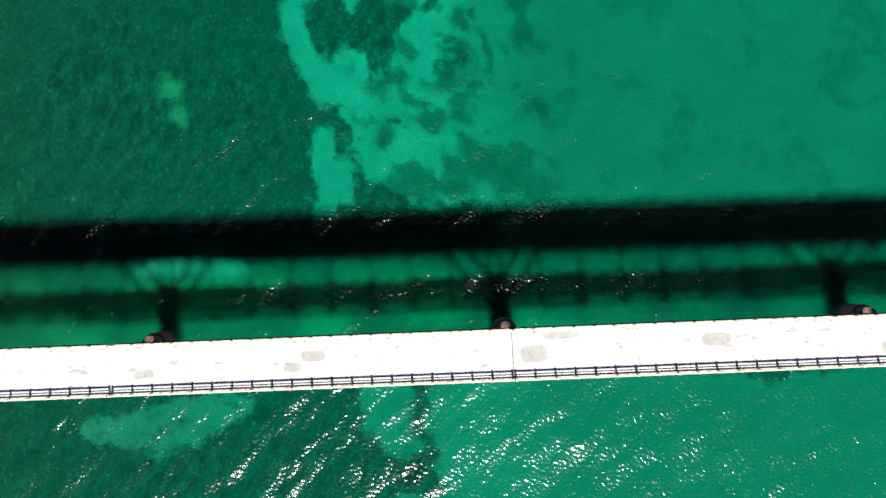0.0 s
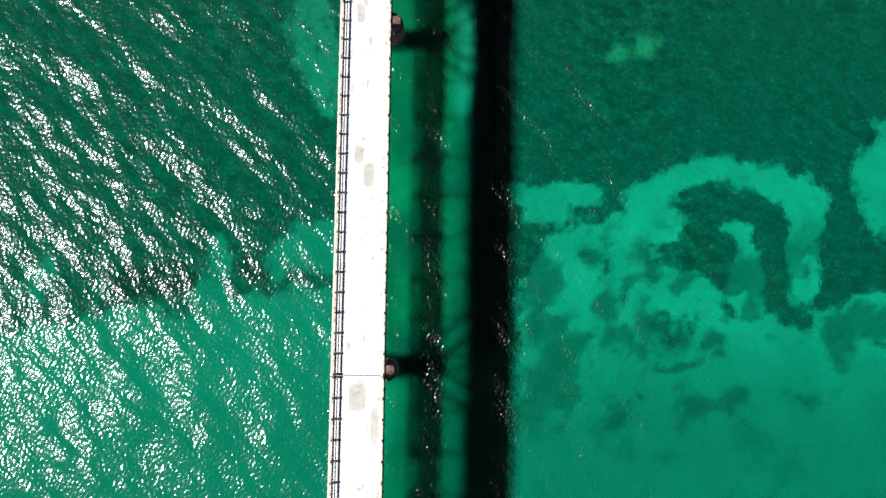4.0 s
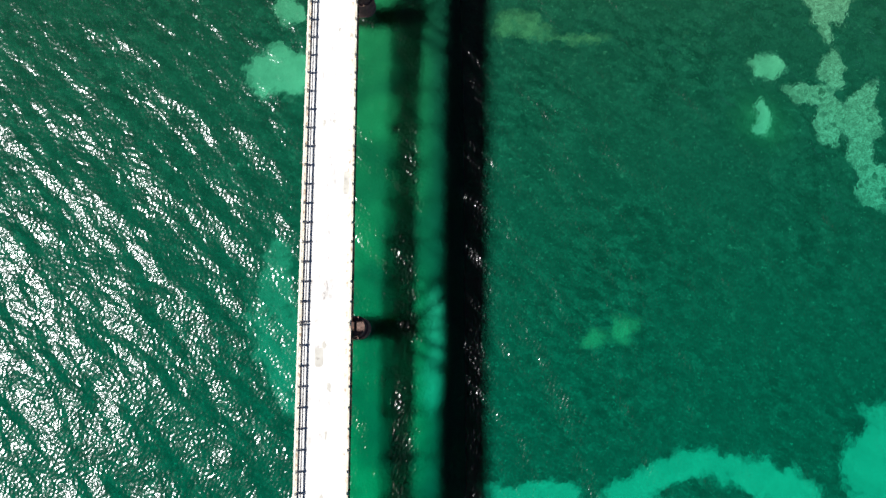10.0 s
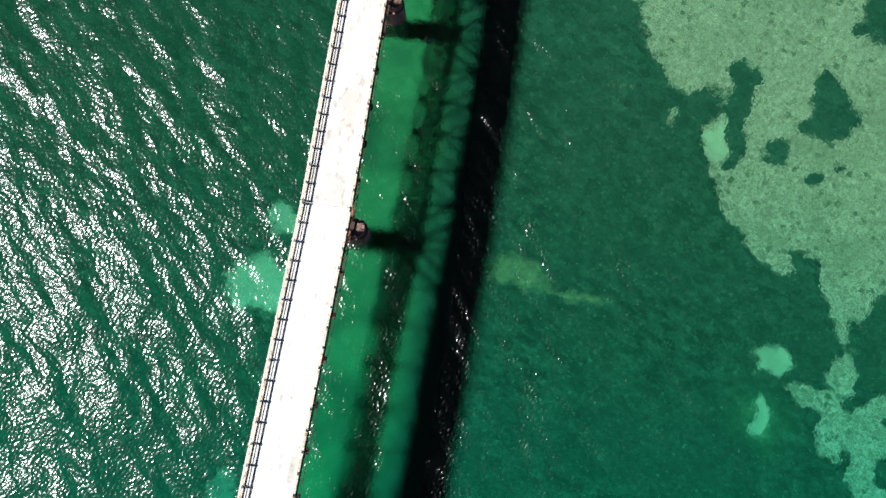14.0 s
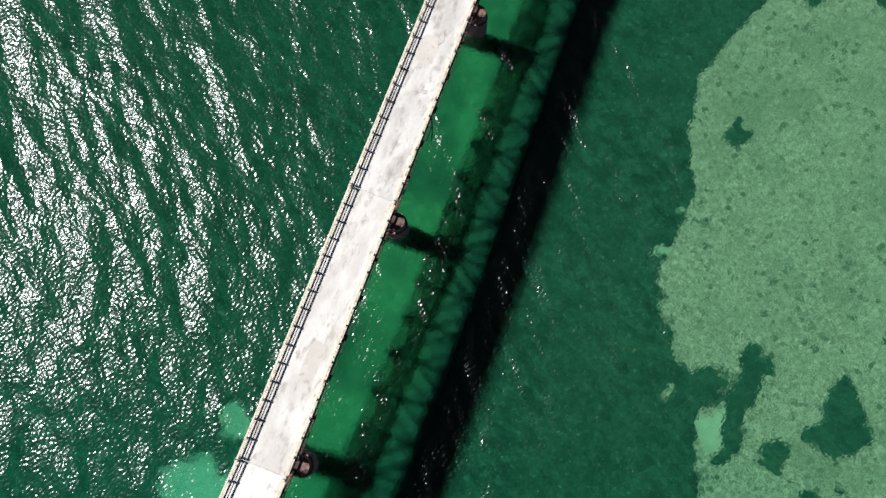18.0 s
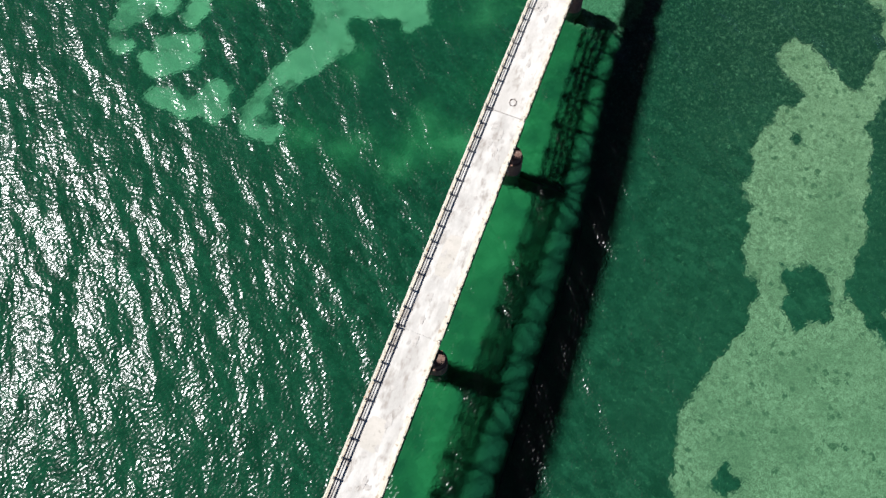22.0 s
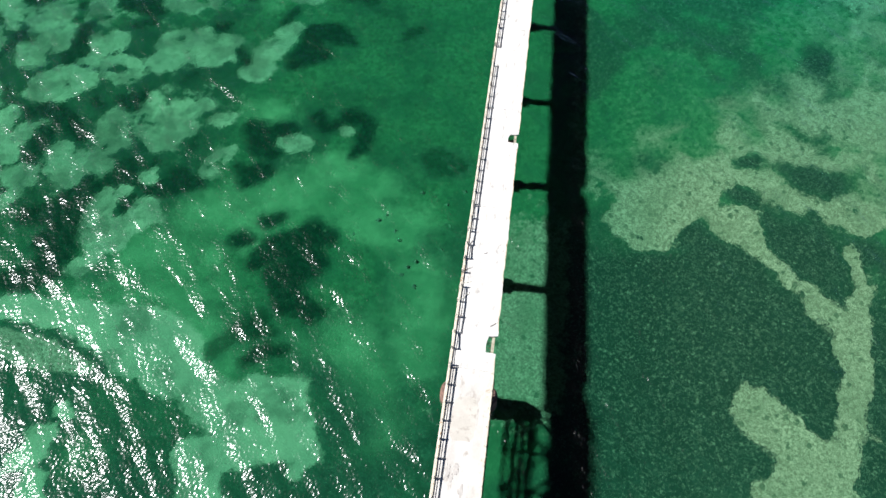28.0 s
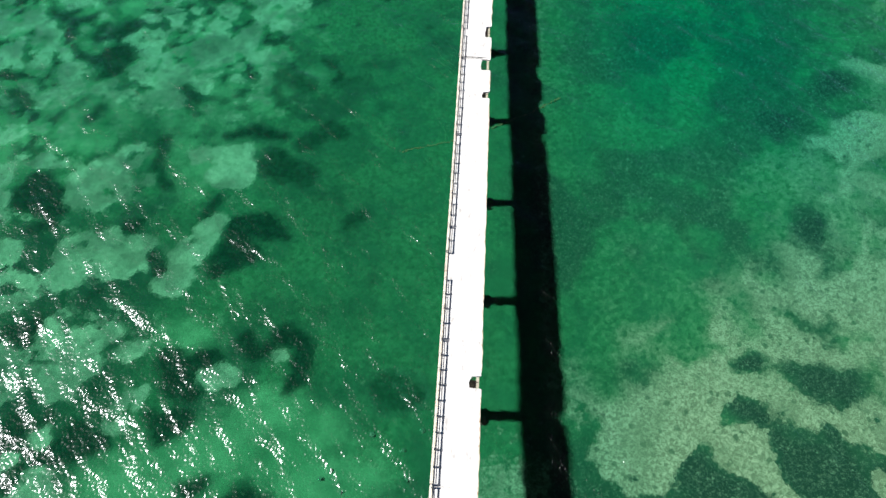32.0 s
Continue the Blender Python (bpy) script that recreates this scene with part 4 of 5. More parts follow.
# half-grown clouds over the far sand meadow
trace("H", ((28.9, 335.6, 2.4), (32.5, 338.4, 1.9)))
trace("H", ((24.3, 332.7, 2.6), (22.9, 340, 1.9)))
trace("H", ((42.2, 361.5, 2.1), (49.1, 361.7, 2.6), (55.9, 367.9, 2.9), (58.5, 361.3, 2.3)), amount=0.9)
trace("H", ((31.3, 349.9, 2.5), (41.2, 351.8, 2.5), (40.4, 346.4, 1.7)), amount=0.9)
trace("H", ((51.1, 352.7, 1.7), (53.1, 347.1, 1.5)), amount=0.8)
trace("H", ((27.4, 373, 5.4), (38.1, 380.3, 6)), amount=0.7)
trace("H", ((47.6, 381.6, 4.1), (55, 373.2, 2.1)), amount=0.6)
trace("H", ((27.5, 356.9, 3.8),), amount=0.6)
trace("G", ((64.4, 403.7, 1.9), (68.7, 402.2, 3.2), (66.4, 396.6, 1.8)), amount=0.8)
trace("G", ((78.2, 413.3, 2.7), (83.6, 413.8, 3.6)), amount=0.7)
trace("H", ((53.4, 421.1, 2.8), (60.1, 424.1, 3.4)))
trace("H", ((23.5, 409, 2.5), (31, 408.6, 2.7)), amount=0.9)
trace("H", ((47.5, 417.9, 2.2), (33.2, 391.3, 3.4)), amount=0.7)
trace("H", ((67.5, 376.3, 2.2),), amount=0.8)
trace("H", ((17.8, 395.4, 2.6), (37.1, 376.9, 2.9)), amount=0.7)
trace("M", ((53, 378.2, 4.4), (70.7, 389.3, 6.3), (88.4, 401.1, 6.5)))
trace("M", ((96.1, 420.8, 3.6), (88.7, 424.3, 1.7)))
trace("G", ((68.1, 402.2, 2.9), (66.4, 396.6, 1.6)), amount=0.9)
trace("G", ((83.6, 413.8, 3.3), (78, 412.4, 1.9)), amount=0.8)
trace("G", ((68.1, 376.1, 2.2),), amount=0.8)
wisps *= 1.25 * ramp(cloud_noise(WX, WY, 5.0, 191), 0.32, 0.62)
wisps = np.maximum(wisps, 0.95 * ramp(cloud_noise(WX, WY, 7.0, 51), 0.48, 0.66) * ramp(-PY, -42, -20) * ramp(PX, 12, 20) * (1 - 0.5 * ramp(-PY, -10, 10)))
lumps = np.maximum(lobe_noise(WX, WY, 8.5, 63), lobe_noise(WX, WY, 4.5, 73) - 0.4)
wisps = np.maximum(wisps, 0.6 * ramp(cloud_noise(WX, WY, 6.0, 211), 0.44, 0.68) * ramp(PY, 220, 232) * ramp(-PX, 4, 12))
wisps = np.maximum(wisps, 0.9 * ramp(-lumps, -0.4, 0.9) * ramp(-PY, -36, -26) * ramp(PY, 4, 12) * ramp(PX, 16, 24) * ramp(-PX, -80, -66))
bits = np.maximum(lobe_noise(WX, WY, 6.0, 65), lobe_noise(WX, WY, 3.2, 76))
bare_sand *= 1 - 0.75 * ramp(-bits, 0.1, 0.9) * ramp(-PX, 42, 56) * ramp(PY, 284, 296)
# dark runnels between the sandy lumps beside the low spans
beside = ramp(PY, 272, 305) * ramp(AXIS - PX, 8, 22)
runnel = ramp(-lobes, 0.3, 1.0) * ramp(n2, 0.34, 0.48) * ramp(cloud_noise(PX, PY, 8.0, 171), 0.4, 0.56) * beside * outlying
bare_sand *= 1 - 0.9 * runnel
thin_grass *= 1 - 0.9 * runnel
dense = np.maximum(dense, 0.85 * runnel)
silt = np.maximum(np.maximum(0.85 * ramp(-PY, -32, 6), 0.32 * ramp(-PY, -80, -50)), np.maximum(0.75 * ramp(-PX, -1, 3) * ramp(-PY, -95, -70), beside * 0.6 * ramp(cloud_noise(PX, PY, 6.0, 181), 0.4, 0.68)))
# paler strip along the bridge, and the paler ground towards the low spans
strip = ramp(PX - AXIS, 0, 6) * ramp(AXIS - PX, -20, -15)
pale_strip = 0.85 * strip * ramp(cloud_noise(PX, PY, 7.0, 81), 0.25, 0.65) * (1 - 0.85 * ramp(PY, 255, 280)) * (1 - 0.6 * ramp(-PY, -25, 5))
low_strip = ramp(PX - AXIS, 2, 7) * ramp(AXIS - PX, -23, -18) * ramp(PY, 266, 282)
low_strip *= 1 - ramp(PY, 306, 334)
thin_grass = np.maximum(thin_grass, 0.78 * low_strip)
thin_grass *= 1 - 0.7 * ramp(cloud_noise(WX, WY, 11.0, 131), 0.48, 0.64) * ramp(PY, 300, 345)
right_far = ramp(PX - AXIS, 15, 24) * ramp(PY, 312, 345)
faint = (0.08 + 0.26 * ramp(cloud_noise(PX, PY, 13.0, 141), 0.35, 0.68)) * right_far
cover = 1 + right_far * (faint + (0.68 - faint) * ramp(thin_grass, 0.1, 0.9) - 1)
inland = (PX - 19.4) * 0.64 - (PY - 336.5) * 0.77 + 0.8 * np.maximum(0, PX - 52)
cover *= 1 - 0.6 * ramp(-inland - 9 * (cloud_noise(WX, WY, 9.0, 201) - 0.5), -12, 6) * right_far
cover *= (1 - 0.8 * veil) * (1 - 0.3 * low_strip)
thin_grass = np.maximum(thin_grass, right_far * (1 - 0.8 * dense))
pale = 0.6 * strip
pale = np.maximum(pale, ramp(PY - 38 * ramp(PX - AXIS, 10, 20), 262, 300) * (0.35 + 0.65 * ramp(cloud_noise(PX, PY, 14.0, 91), 0.35, 0.55)))
shore = ramp(AXIS - PX, -2, 6) * ramp(PY + 0.25 * PX, 238, 262)
pale = np.maximum(pale, 0.75 * shore * ramp(cloud_noise(PX, PY, 12.0, 95), 0.25, 0.5))
pale *= 1 - 0.6 * ramp(-PX, 52, 72) * ramp(PY, 288, 306) * (1 - ramp(PY, 345, 375))
light = np.maximum(light, 0.75 * ramp(PY, 350, 385) * ramp(-PX, 36, 62) * ramp(cloud_noise(PX, PY, 9.0, 221), 0.3, 0.55))
pale = np.clip(np.maximum(pale, light), 0, 1) * (1 - dense) * (1 - dusk)


def sheet(name, z, mat, layers, reach):
    """A ground sheet: fine grid under the flight, carried on to the horizon by a wide rim."""
    gx = np.concatenate([[-reach, -500], GX, [500, reach]])
    gy = np.concatenate([[-reach, -450], GY, [850, reach]])
    nx, ny = len(gx), len(gy)
    xx, yy = np.meshgrid(gx, gy)
    me = bpy.data.meshes.new(name)
    co = np.stack([xx, yy, np.pad(z, 2, mode="edge")], -1).reshape(-1, 3)
    i = (np.arange(ny - 1)[:, None] * nx + np.arange(nx - 1)[None]).ravel()
    quads = np.stack([i, i + 1, i + nx + 1, i + nx], -1).astype(np.int32)
    me.vertices.add(len(co))
    me.vertices.foreach_set("co", co.ravel().astype(np.float32))
    me.loops.add(quads.size)
    me.loops.foreach_set("vertex_index", quads.ravel())
    me.polygons.add(len(quads))
    me.polygons.foreach_set("loop_start", np.arange(0, quads.size, 4, dtype=np.int32))
    me.update(calc_edges=True)
    me.polygons.foreach_set("use_smooth", np.ones(len(quads), bool))
    for key, values in layers.items():
        at = me.attributes.new(key, "FLOAT", "POINT")
        at.data.foreach_set("value", np.pad(values, 2, mode="edge").ravel().astype(np.float32))
    me.materials.append(mat)
    return new(name, me)


floor_z = np.interp(PY, (-100, 60, 110, 150, 228, 262, 500), (-3.3, -3.5, -4.6, -6.1, -6.0, -3.9, -3.2))
relief = 0.25 * (cloud_noise(PX, PY, 5.0, 101) - 0.5) + 0.22 * (1 - np.clip(bare_sand + 0.6 * thin_grass, 0, 1)) * (0.5 + cloud_noise(PX, PY, 2.5, 111))
seabed = sheet("seabed", floor_z + relief - 0.15, seabed_material(), {"bare_sand": bare_sand, "thin_grass": thin_grass, "algae": algae, "pale": pale, "silt": silt, "pale_strip": pale_strip, "wisps": np.clip(wisps, 0, 1), "cover": cover, "lumpy": beside, "light": light, "dense": dense * ramp(AXIS - PX, -2, 4), "old_growth": 0.85 * ramp(PY, 228, 290) * ramp(PX - AXIS, 0, 10)}, 2600)
tagged(seabed, "pale sand and dark seagrass meadows under clear water", "seabed", kind="structure")

channel = np.clip(ramp(-PY, -150, -40) + 0.75 * ramp(PY, 312, 430) * ramp(PX, 6, 40) * ramp(-PX, -125, -60) + 0.25 * ramp(PY, 330, 430), 0, 1)
wave = np.zeros_like(PX)
for k in range(14):
    turn = radians(41 + 50 * (random.random() - 0.5))
    length = 4.5 + 9 * random.random()
    phase = 6.28 * random.random()
    wave += 0.006 * length**0.5 * np.sin((PX * math.cos(turn) + PY * math.sin(turn)) * 2 * math.pi / length + phase + 2.5 * cloud_noise(PX, PY, 25.0, 120 + k))
murk = ramp(PX - AXIS, 1, 8) * ramp(AXIS - PX, -26.5, -19) * (0.5 + 0.4 * ramp(-PY, -150, -90)) * ramp(-PY, -246, -226)
water = sheet("sea", wave, water_material(), {"murk": murk, "channel": channel, "shoal": ramp(PX, 12, 45) * (0.65 * ramp(PY, 80, 170) + 0.35 * ramp(PY, 200, 290))}, 2600)
water.visible_shadow = False
tagged(water, "clear green rippled sea water glittering in the sun", "water", kind="structure")


# ---- building blocks ----
def part(name, bm, mat, parent=None, label=""):
    me = bpy.data.meshes.new(name)
    bmesh.ops.recalc_face_normals(bm, faces=bm.faces)
    bm.to_mesh(me)
    bm.free()
    me.materials.append(mat)
    ob = new(name, me)
    if parent:
        ob.parent = parent
        ob.matrix_parent_inverse = parent.matrix_basis.inverted()
    if label:
        ob["label"] = label
    return ob


def thing(name, place, label, category, group=""):
    ob = new(name)
    ob.matrix_basis = Matrix.Translation(place)
    return tagged(ob, label, category, group)


def add_bar(bm, a, b, wide, high, side=None):
    """A bar of rectangular section from a to b. side: the way of its width."""
    a, b = Vector(a), Vector(b)
    along = (b - a).normalized()
    if side is None:
        side = along.cross(Vector((0, 0, 1)))
        side = Vector((1, 0, 0)) if side.length < 0.05 else side
    side = (side - along * side.dot(along)).normalized()
    up = along.cross(side)
    s, u = side * wide / 2, up * high / 2
    v = [bm.verts.new(p + i * s + j * u) for p in (a, b) for i, j in ((-1, -1), (1, -1), (1, 1), (-1, 1))]
    for q in ((3, 2, 1, 0), (4, 5, 6, 7), (0, 1, 5, 4), (1, 2, 6, 5), (2, 3, 7, 6), (3, 0, 4, 7)):
        bm.faces.new([v[k] for k in q])


def bar(name, a, b, wide, high, mat, parent, label="", side=None):
    bm = bmesh.new()
    add_bar(bm, a, b, wide, high, side)
    return part(name, bm, mat, parent, label)


def prism(outline, z0, z1, shrink=1.0, middle=(0, 0)):
    """An upright block over an outline, its top drawn in by shrink."""
    bm = bmesh.new()
    low = [bm.verts.new((x, y, z0)) for x, y in outline]
    top = [bm.verts.new((middle[0] + (x - middle[0]) * shrink, middle[1] + (y - middle[1]) * shrink, z1)) for x, y in outline]
    n = len(low)
    bm.faces.new(low[::-1])
    bm.faces.new(top)
    for k in range(n):
        bm.faces.new((low[k], low[(k + 1) % n], top[(k + 1) % n], top[k]))
    return bm


def oblong(x0, x1, r, steps=10):
    """Outline with half-round noses, from x0 to x1, r half wide."""
    pts = []
    for k in range(steps + 1):
        a = -math.pi / 2 + math.pi * k / steps
        pts.append((x1 - r + r * math.cos(a), r * math.sin(a)))
    for k in range(steps + 1):
        a = math.pi / 2 + math.pi * k / steps
        pts.append((x0 + r + r * math.cos(a), r * math.sin(a)))
    return pts


def at_place(bm, x, y):
    bmesh.ops.translate(bm, verts=bm.verts, vec=(x, y, 0))
    return bm


# ---- masonry piers of the truss spans ----
def truss_pier(y):
    x = line_x(y)
    t = thing("bridge_pier", (x + 3.6, y, -3.4), "round-nosed brown masonry pier standing in the sea", "bridge pier", "piers of the truss spans")
    part("footing", at_place(prism(oblong(-1.5, 8.7, 1.88), -6.6, -1.7, 0.97, (3.6, 0)), x, y), PIER_TOP, t, "dark masonry footing under water")
    part("shaft", at_place(prism(oblong(-1.45, 8.65, 1.85), -1.7, 3.6, 0.95, (3.6, 0)), x, y), PIER_LOW, t, "reddish weathered masonry shaft")
    part("ledge", at_place(prism(oblong(-1.2, 8.42, 1.8), 3.6, 3.9), x, y), PIER_LOW, t)
    part("pier_cap", at_place(prism(oblong(-0.9, 8.1, 1.5), 3.9, 5.35, 0.97, (3.6, 0)), x, y), PIER_TOP, t, "dark stained pier top")
    for u in (1.3, 5.9):
        bm = bmesh.new()
        add_bar(bm, (x + u - 0.45, y, 5.55), (x + u + 0.45, y, 5.55), 2.6, 0.4)
        part("bearing", bm, STEEL, t, "rusted steel bearing")
    for k in range(3):
        bm = bmesh.new()
        add_bar(bm, (x + 7.2 + 0.1 * k, y - 1.0 + 0.8 * k, 5.5), (x + 7.5, y - 0.9 + 0.9 * k, 6.0), 0.08, 0.08)
        part("anchor_bolt", bm, STEEL, t)
    return t


for y in PIER_YS:
    truss_pier(y)


# ---- wall piers of the low spans ----
def wall_pier(y):
    x, top = line_x(y), deck_z(y) - 1.75
    t = thing("bridge_pier", (x + 3.6, y, -3.4), "slim grey concrete wall pier standing in shallow water", "bridge pier", "piers of the low spans")
    part("footing", at_place(prism([(0.2, -1.5), (7.0, -1.5), (7.0, 1.5), (0.2, 1.5)], -4.4, -1.6), x, y), FOOTING, t)
    part("shaft", at_place(prism(oblong(0.75, 6.45, 0.85, 6), -1.6, top - 0.6, 0.93, (3.6, 0)), x, y), PIER_TOP, t, "dark stained concrete shaft")
    part("pier_cap", at_place(prism([(0.5, -0.95), (6.7, -0.95), (6.7, 0.95), (0.5, 0.95)], top - 0.6, top), x, y), FOOTING, t)
    return t


for y in BENT_YS:
    wall_pier(y)


# ---- steel truss spans below the road ----
def truss_span(y0, y1, panels, laced):
    """A pin-connected truss span from pier to pier. laced: how many end panels have a stiff laced bottom chord."""
    y0, y1 = y0 + 0.9, y1 - 0.9
    step = (y1 - y0) / panels
    slim = panels > 6
    ys = [y0 + step * k for k in range(panels + 1)]
    t = thing("truss_span", on_line(3.65, y0, LOW_CHORD_Z), "dark rusted steel truss span carrying the road deck", "bridge truss", "truss spans")

    def low(u, k):
        return on_line(u, ys[k], LOW_CHORD_Z)

    def high(u, k):
        return on_line(u, ys[k], deck_z(ys[k]) - 1.25)

    for u in (1.3, 5.9):
        for k in range(panels):
            a, b = low(u, k), low(u, k + 1)
            if k < laced or k >= panels - laced:
                chord = None
                for off in (-0.3, 0.3):
                    d = Vector((off, 0, 0))
                    ob = bar("chord_channel", a + d, b + d, 0.11, 0.4, STEEL, t)
                    chord = chord or ob
                n = int(step / 1.2)
                joined = bmesh.new() if u < 3 else None
                for j in range(n):
                    p, q = a.lerp(b, j / n), a.lerp(b, (j + 1) / n)
                    for side, lift in ((-0.3, 0.21), (0.3, 0.245)):
                        v0, v1 = p + Vector((side, 0, lift)), q + Vector((-side, 0, lift))
                        if joined:
                            add_bar(joined, v0, v1, 0.13, 0.03)
                        else:
                            bar("lacing_bar", v0, v1, 0.13, 0.03, STEEL, chord)
                if joined:
                    tagged(part("lacing", joined, STEEL, chord, "crossed rusted lacing bars"), kind="stuff")
            else:
                for off in (-0.27, 0.27):
                    bar("eyebar", a + Vector((off, 0, 0)), b + Vector((off, 0, 0)), 0.07, 0.3, STEEL, t)
        for k in range(1, panels - 1):
            bar("top_chord", high(u, k), high(u, k + 1), 0.55, 0.5, STEEL, t)
        bar("end_post", low(u, 0), high(u, 1), 0.55, 0.45, ORANGE, t, "end post with flaking orange rust")
        bar("end_post", low(u, panels), high(u, panels - 1), 0.55, 0.45, ORANGE, t, "end post with flaking orange rust")
        for k in range(1, panels):
            bar("post", low(u, k), high(u, k), 0.2 if slim else 0.34, 0.2 if slim else 0.34, STEEL, t)
            bm = bmesh.new()
            add_bar(bm, low(u, k) + Vector((0, -0.5, 0)), low(u, k) + Vector((0, 0.5, 0)), 0.62, 0.7)
            part("gusset", bm, STEEL, t)
        for k in range(1, panels - 1):
            mid = panels / 2
            if k + 0.5 < mid:
                bar("diagonal", high(u, k), low(u, k + 1), 0.12 if slim else 0.3, 0.12 if slim else 0.3, STEEL, t)
            if k + 0.5 > mid:
                bar("diagonal", low(u, k), high(u, k + 1), 0.12 if slim else 0.3, 0.12 if slim else 0.3, STEEL, t)
            if abs(k + 0.5 - mid) < 1.1 and not slim:
                bar("counter_brace", low(u, k), high(u, k + 1), 0.1, 0.1, STEEL, t)
                bar("counter_brace", high(u, k), low(u, k + 1), 0.1, 0.1, STEEL, t)
    for k in range(panels + 1):
        bar("floor_beam", low(1.3, k), low(5.9, k), 0.35, 0.8, STEEL, t)
        if 0 < k < panels:
            bar("sway_brace", low(1.3, k).lerp(high(1.3, k), 0.62), high(5.9, k), 0.1, 0.1, STEEL, t)
            bar("sway_brace", low(5.9, k).lerp(high(5.9, k), 0.62), high(1.3, k), 0.1, 0.1, STEEL, t)
        bar("deck_beam", on_line(0.5, ys[k], deck_z(ys[k]) - 0.8), on_line(6.8, ys[k], deck_z(ys[k]) - 0.8), 0.35, 0.55, STEEL, t)
    for k in range(panels):
        bar("lateral_brace", low(1.3, k), low(5.9, k + 1), 0.1 if slim else 0.16, 0.12, STEEL, t)
        bar("lateral_brace", low(5.9, k), low(1.3, k + 1), 0.1 if slim else 0.16, 0.12, STEEL, t)
        for u in (2.4, 3.65, 4.9):
            bar("stringer", low(u, k) + Vector((0, 0, 0.35)), low(u, k + 1) + Vector((0, 0, 0.35)), 0.45 if slim else 0.3, 0.7, STEEL, t)
        for u in (1.4, 3.0, 4.3, 5.9):
            a, b = ys[k], ys[k + 1]
            bar("deck_stringer", on_line(u, a, deck_z(a) - 0.47), on_line(u, b, deck_z(b) - 0.47), 0.2, 0.4, STEEL, t)
    for a, b in zip(ys, ys[1:]):
        bar("fascia_beam", on_line(7.27, a, deck_z(a) - 0.42), on_line(7.27, b, deck_z(b) - 0.42), 0.13, 0.3, STEEL, t)
        for j in range(4):
            y = a + (b - a) * (j + 0.5) / 4
            bar("bracket", on_line(7.0, y, deck_z(y) - 0.4), on_line(7.42, y, deck_z(y) - 0.3), 0.16, 0.2, STEEL if j % 2 else CURB, t)
    # end frames reach from the last panel to the pier joint
    for k, y in ((0, y0 - 0.85), (panels, y1 + 0.85)):
        for u in (1.4, 3.0, 4.3, 5.9):
            bar("deck_stringer", on_line(u, ys[k], deck_z(ys[k]) - 0.47), on_line(u, y, deck_z(y) - 0.47), 0.2, 0.4, STEEL, t)
    for u in (1.3, 5.9):
        for k in (0, panels):
            bar("end_column", low(u, k), on_line(u, ys[k], deck_z(ys[k]) - 0.95), 0.3, 0.3, ORANGE, t, "column with flaking orange rust")
    return t


for y0, y1 in zip(PIER_YS, PIER_YS[1:]):
    if y1 - y0 > 50:
        truss_span(y0, y1, 8, 2)
    else:
        truss_span(y0, y1, 6, 1)

# a broken strut hangs from the truss edge
strut = thing("broken_strut", on_line(6.95, 172.4, 16.0), "bent rusted strut hanging from the deck edge", "broken strut")
bar("rod", on_line(7.0, 172.9, deck_z(173) - 0.3), on_line(7.5, 172.2, 12.6), 0.16, 0.16, STEEL, strut)
bar("rod", on_line(7.5, 172.2, 12.6), on_line(8.0, 170.6, 11.6), 0.16, 0.16, STEEL, strut)
bar("rod", on_line(7.4, 172.3, 13.2), on_line(7.2, 170.4, 11.2), 0.12, 0.12, STEEL, strut)


# ---- low spans: girders from pier to pier ----
LOW_YS = (PIER_YS[-1],) + BENT_YS
for y0, y1 in zip(LOW_YS, LOW_YS[1:]):
    t = thing("girder_span", on_line(3.6, y0, deck_z(y0) - 1.3), "stained concrete girders under the low road deck", "bridge girder", "girder spans")
    for u in (0.6, 2.6, 4.6, 6.5):
        a, b = y0 + 0.06, y1 - 0.06
        bar("girder", on_line(u, a, deck_z(a) - 1.03), on_line(u, b, deck_z(b) - 1.03), 0.45, 1.4, FOOTING, t)


# ---- road deck, span by span ----
NOTCHES = ((279.6, 282.7, 1.7), (323.5, 325.8, 2.0), (390.7, 392.9, 1.7), (399.8, 404.3, 2.2), (411.4, 415.6, 1.5))


def edge_u(y, low_part):
    """Distance of the ragged deck edge from the railing side."""
    u = DECK_W
    if low_part:
        u -= 0.10 + 0.16 * (noise.noise((y * 0.45, 3.1, 0)) + 0.5 * noise.noise((y * 1.9, 7.7, 0)))
    else:
        u -= 0.05 * abs(noise.noise((y * 0.9, 1.7, 0)))
    return u


def strip_mesh(stations, thick):
    """A slab through stations of (y, u from, u to, z top)."""
    bm = bmesh.new()
    rows = []
    for y, u0, u1, z in stations:
        rows.append([bm.verts.new(on_line(u, y, h)) for u, h in ((u0, z), (u1, z), (u1, z - thick), (u0, z - thick))])
    for a, b in zip(rows, rows[1:]):
        for k in range(4):
            bm.faces.new((a[k], a[(k + 1) % 4], b[(k + 1) % 4], b[k]))
    bm.faces.new(rows[0][::-1])
    bm.faces.new(rows[-1])
    return bm


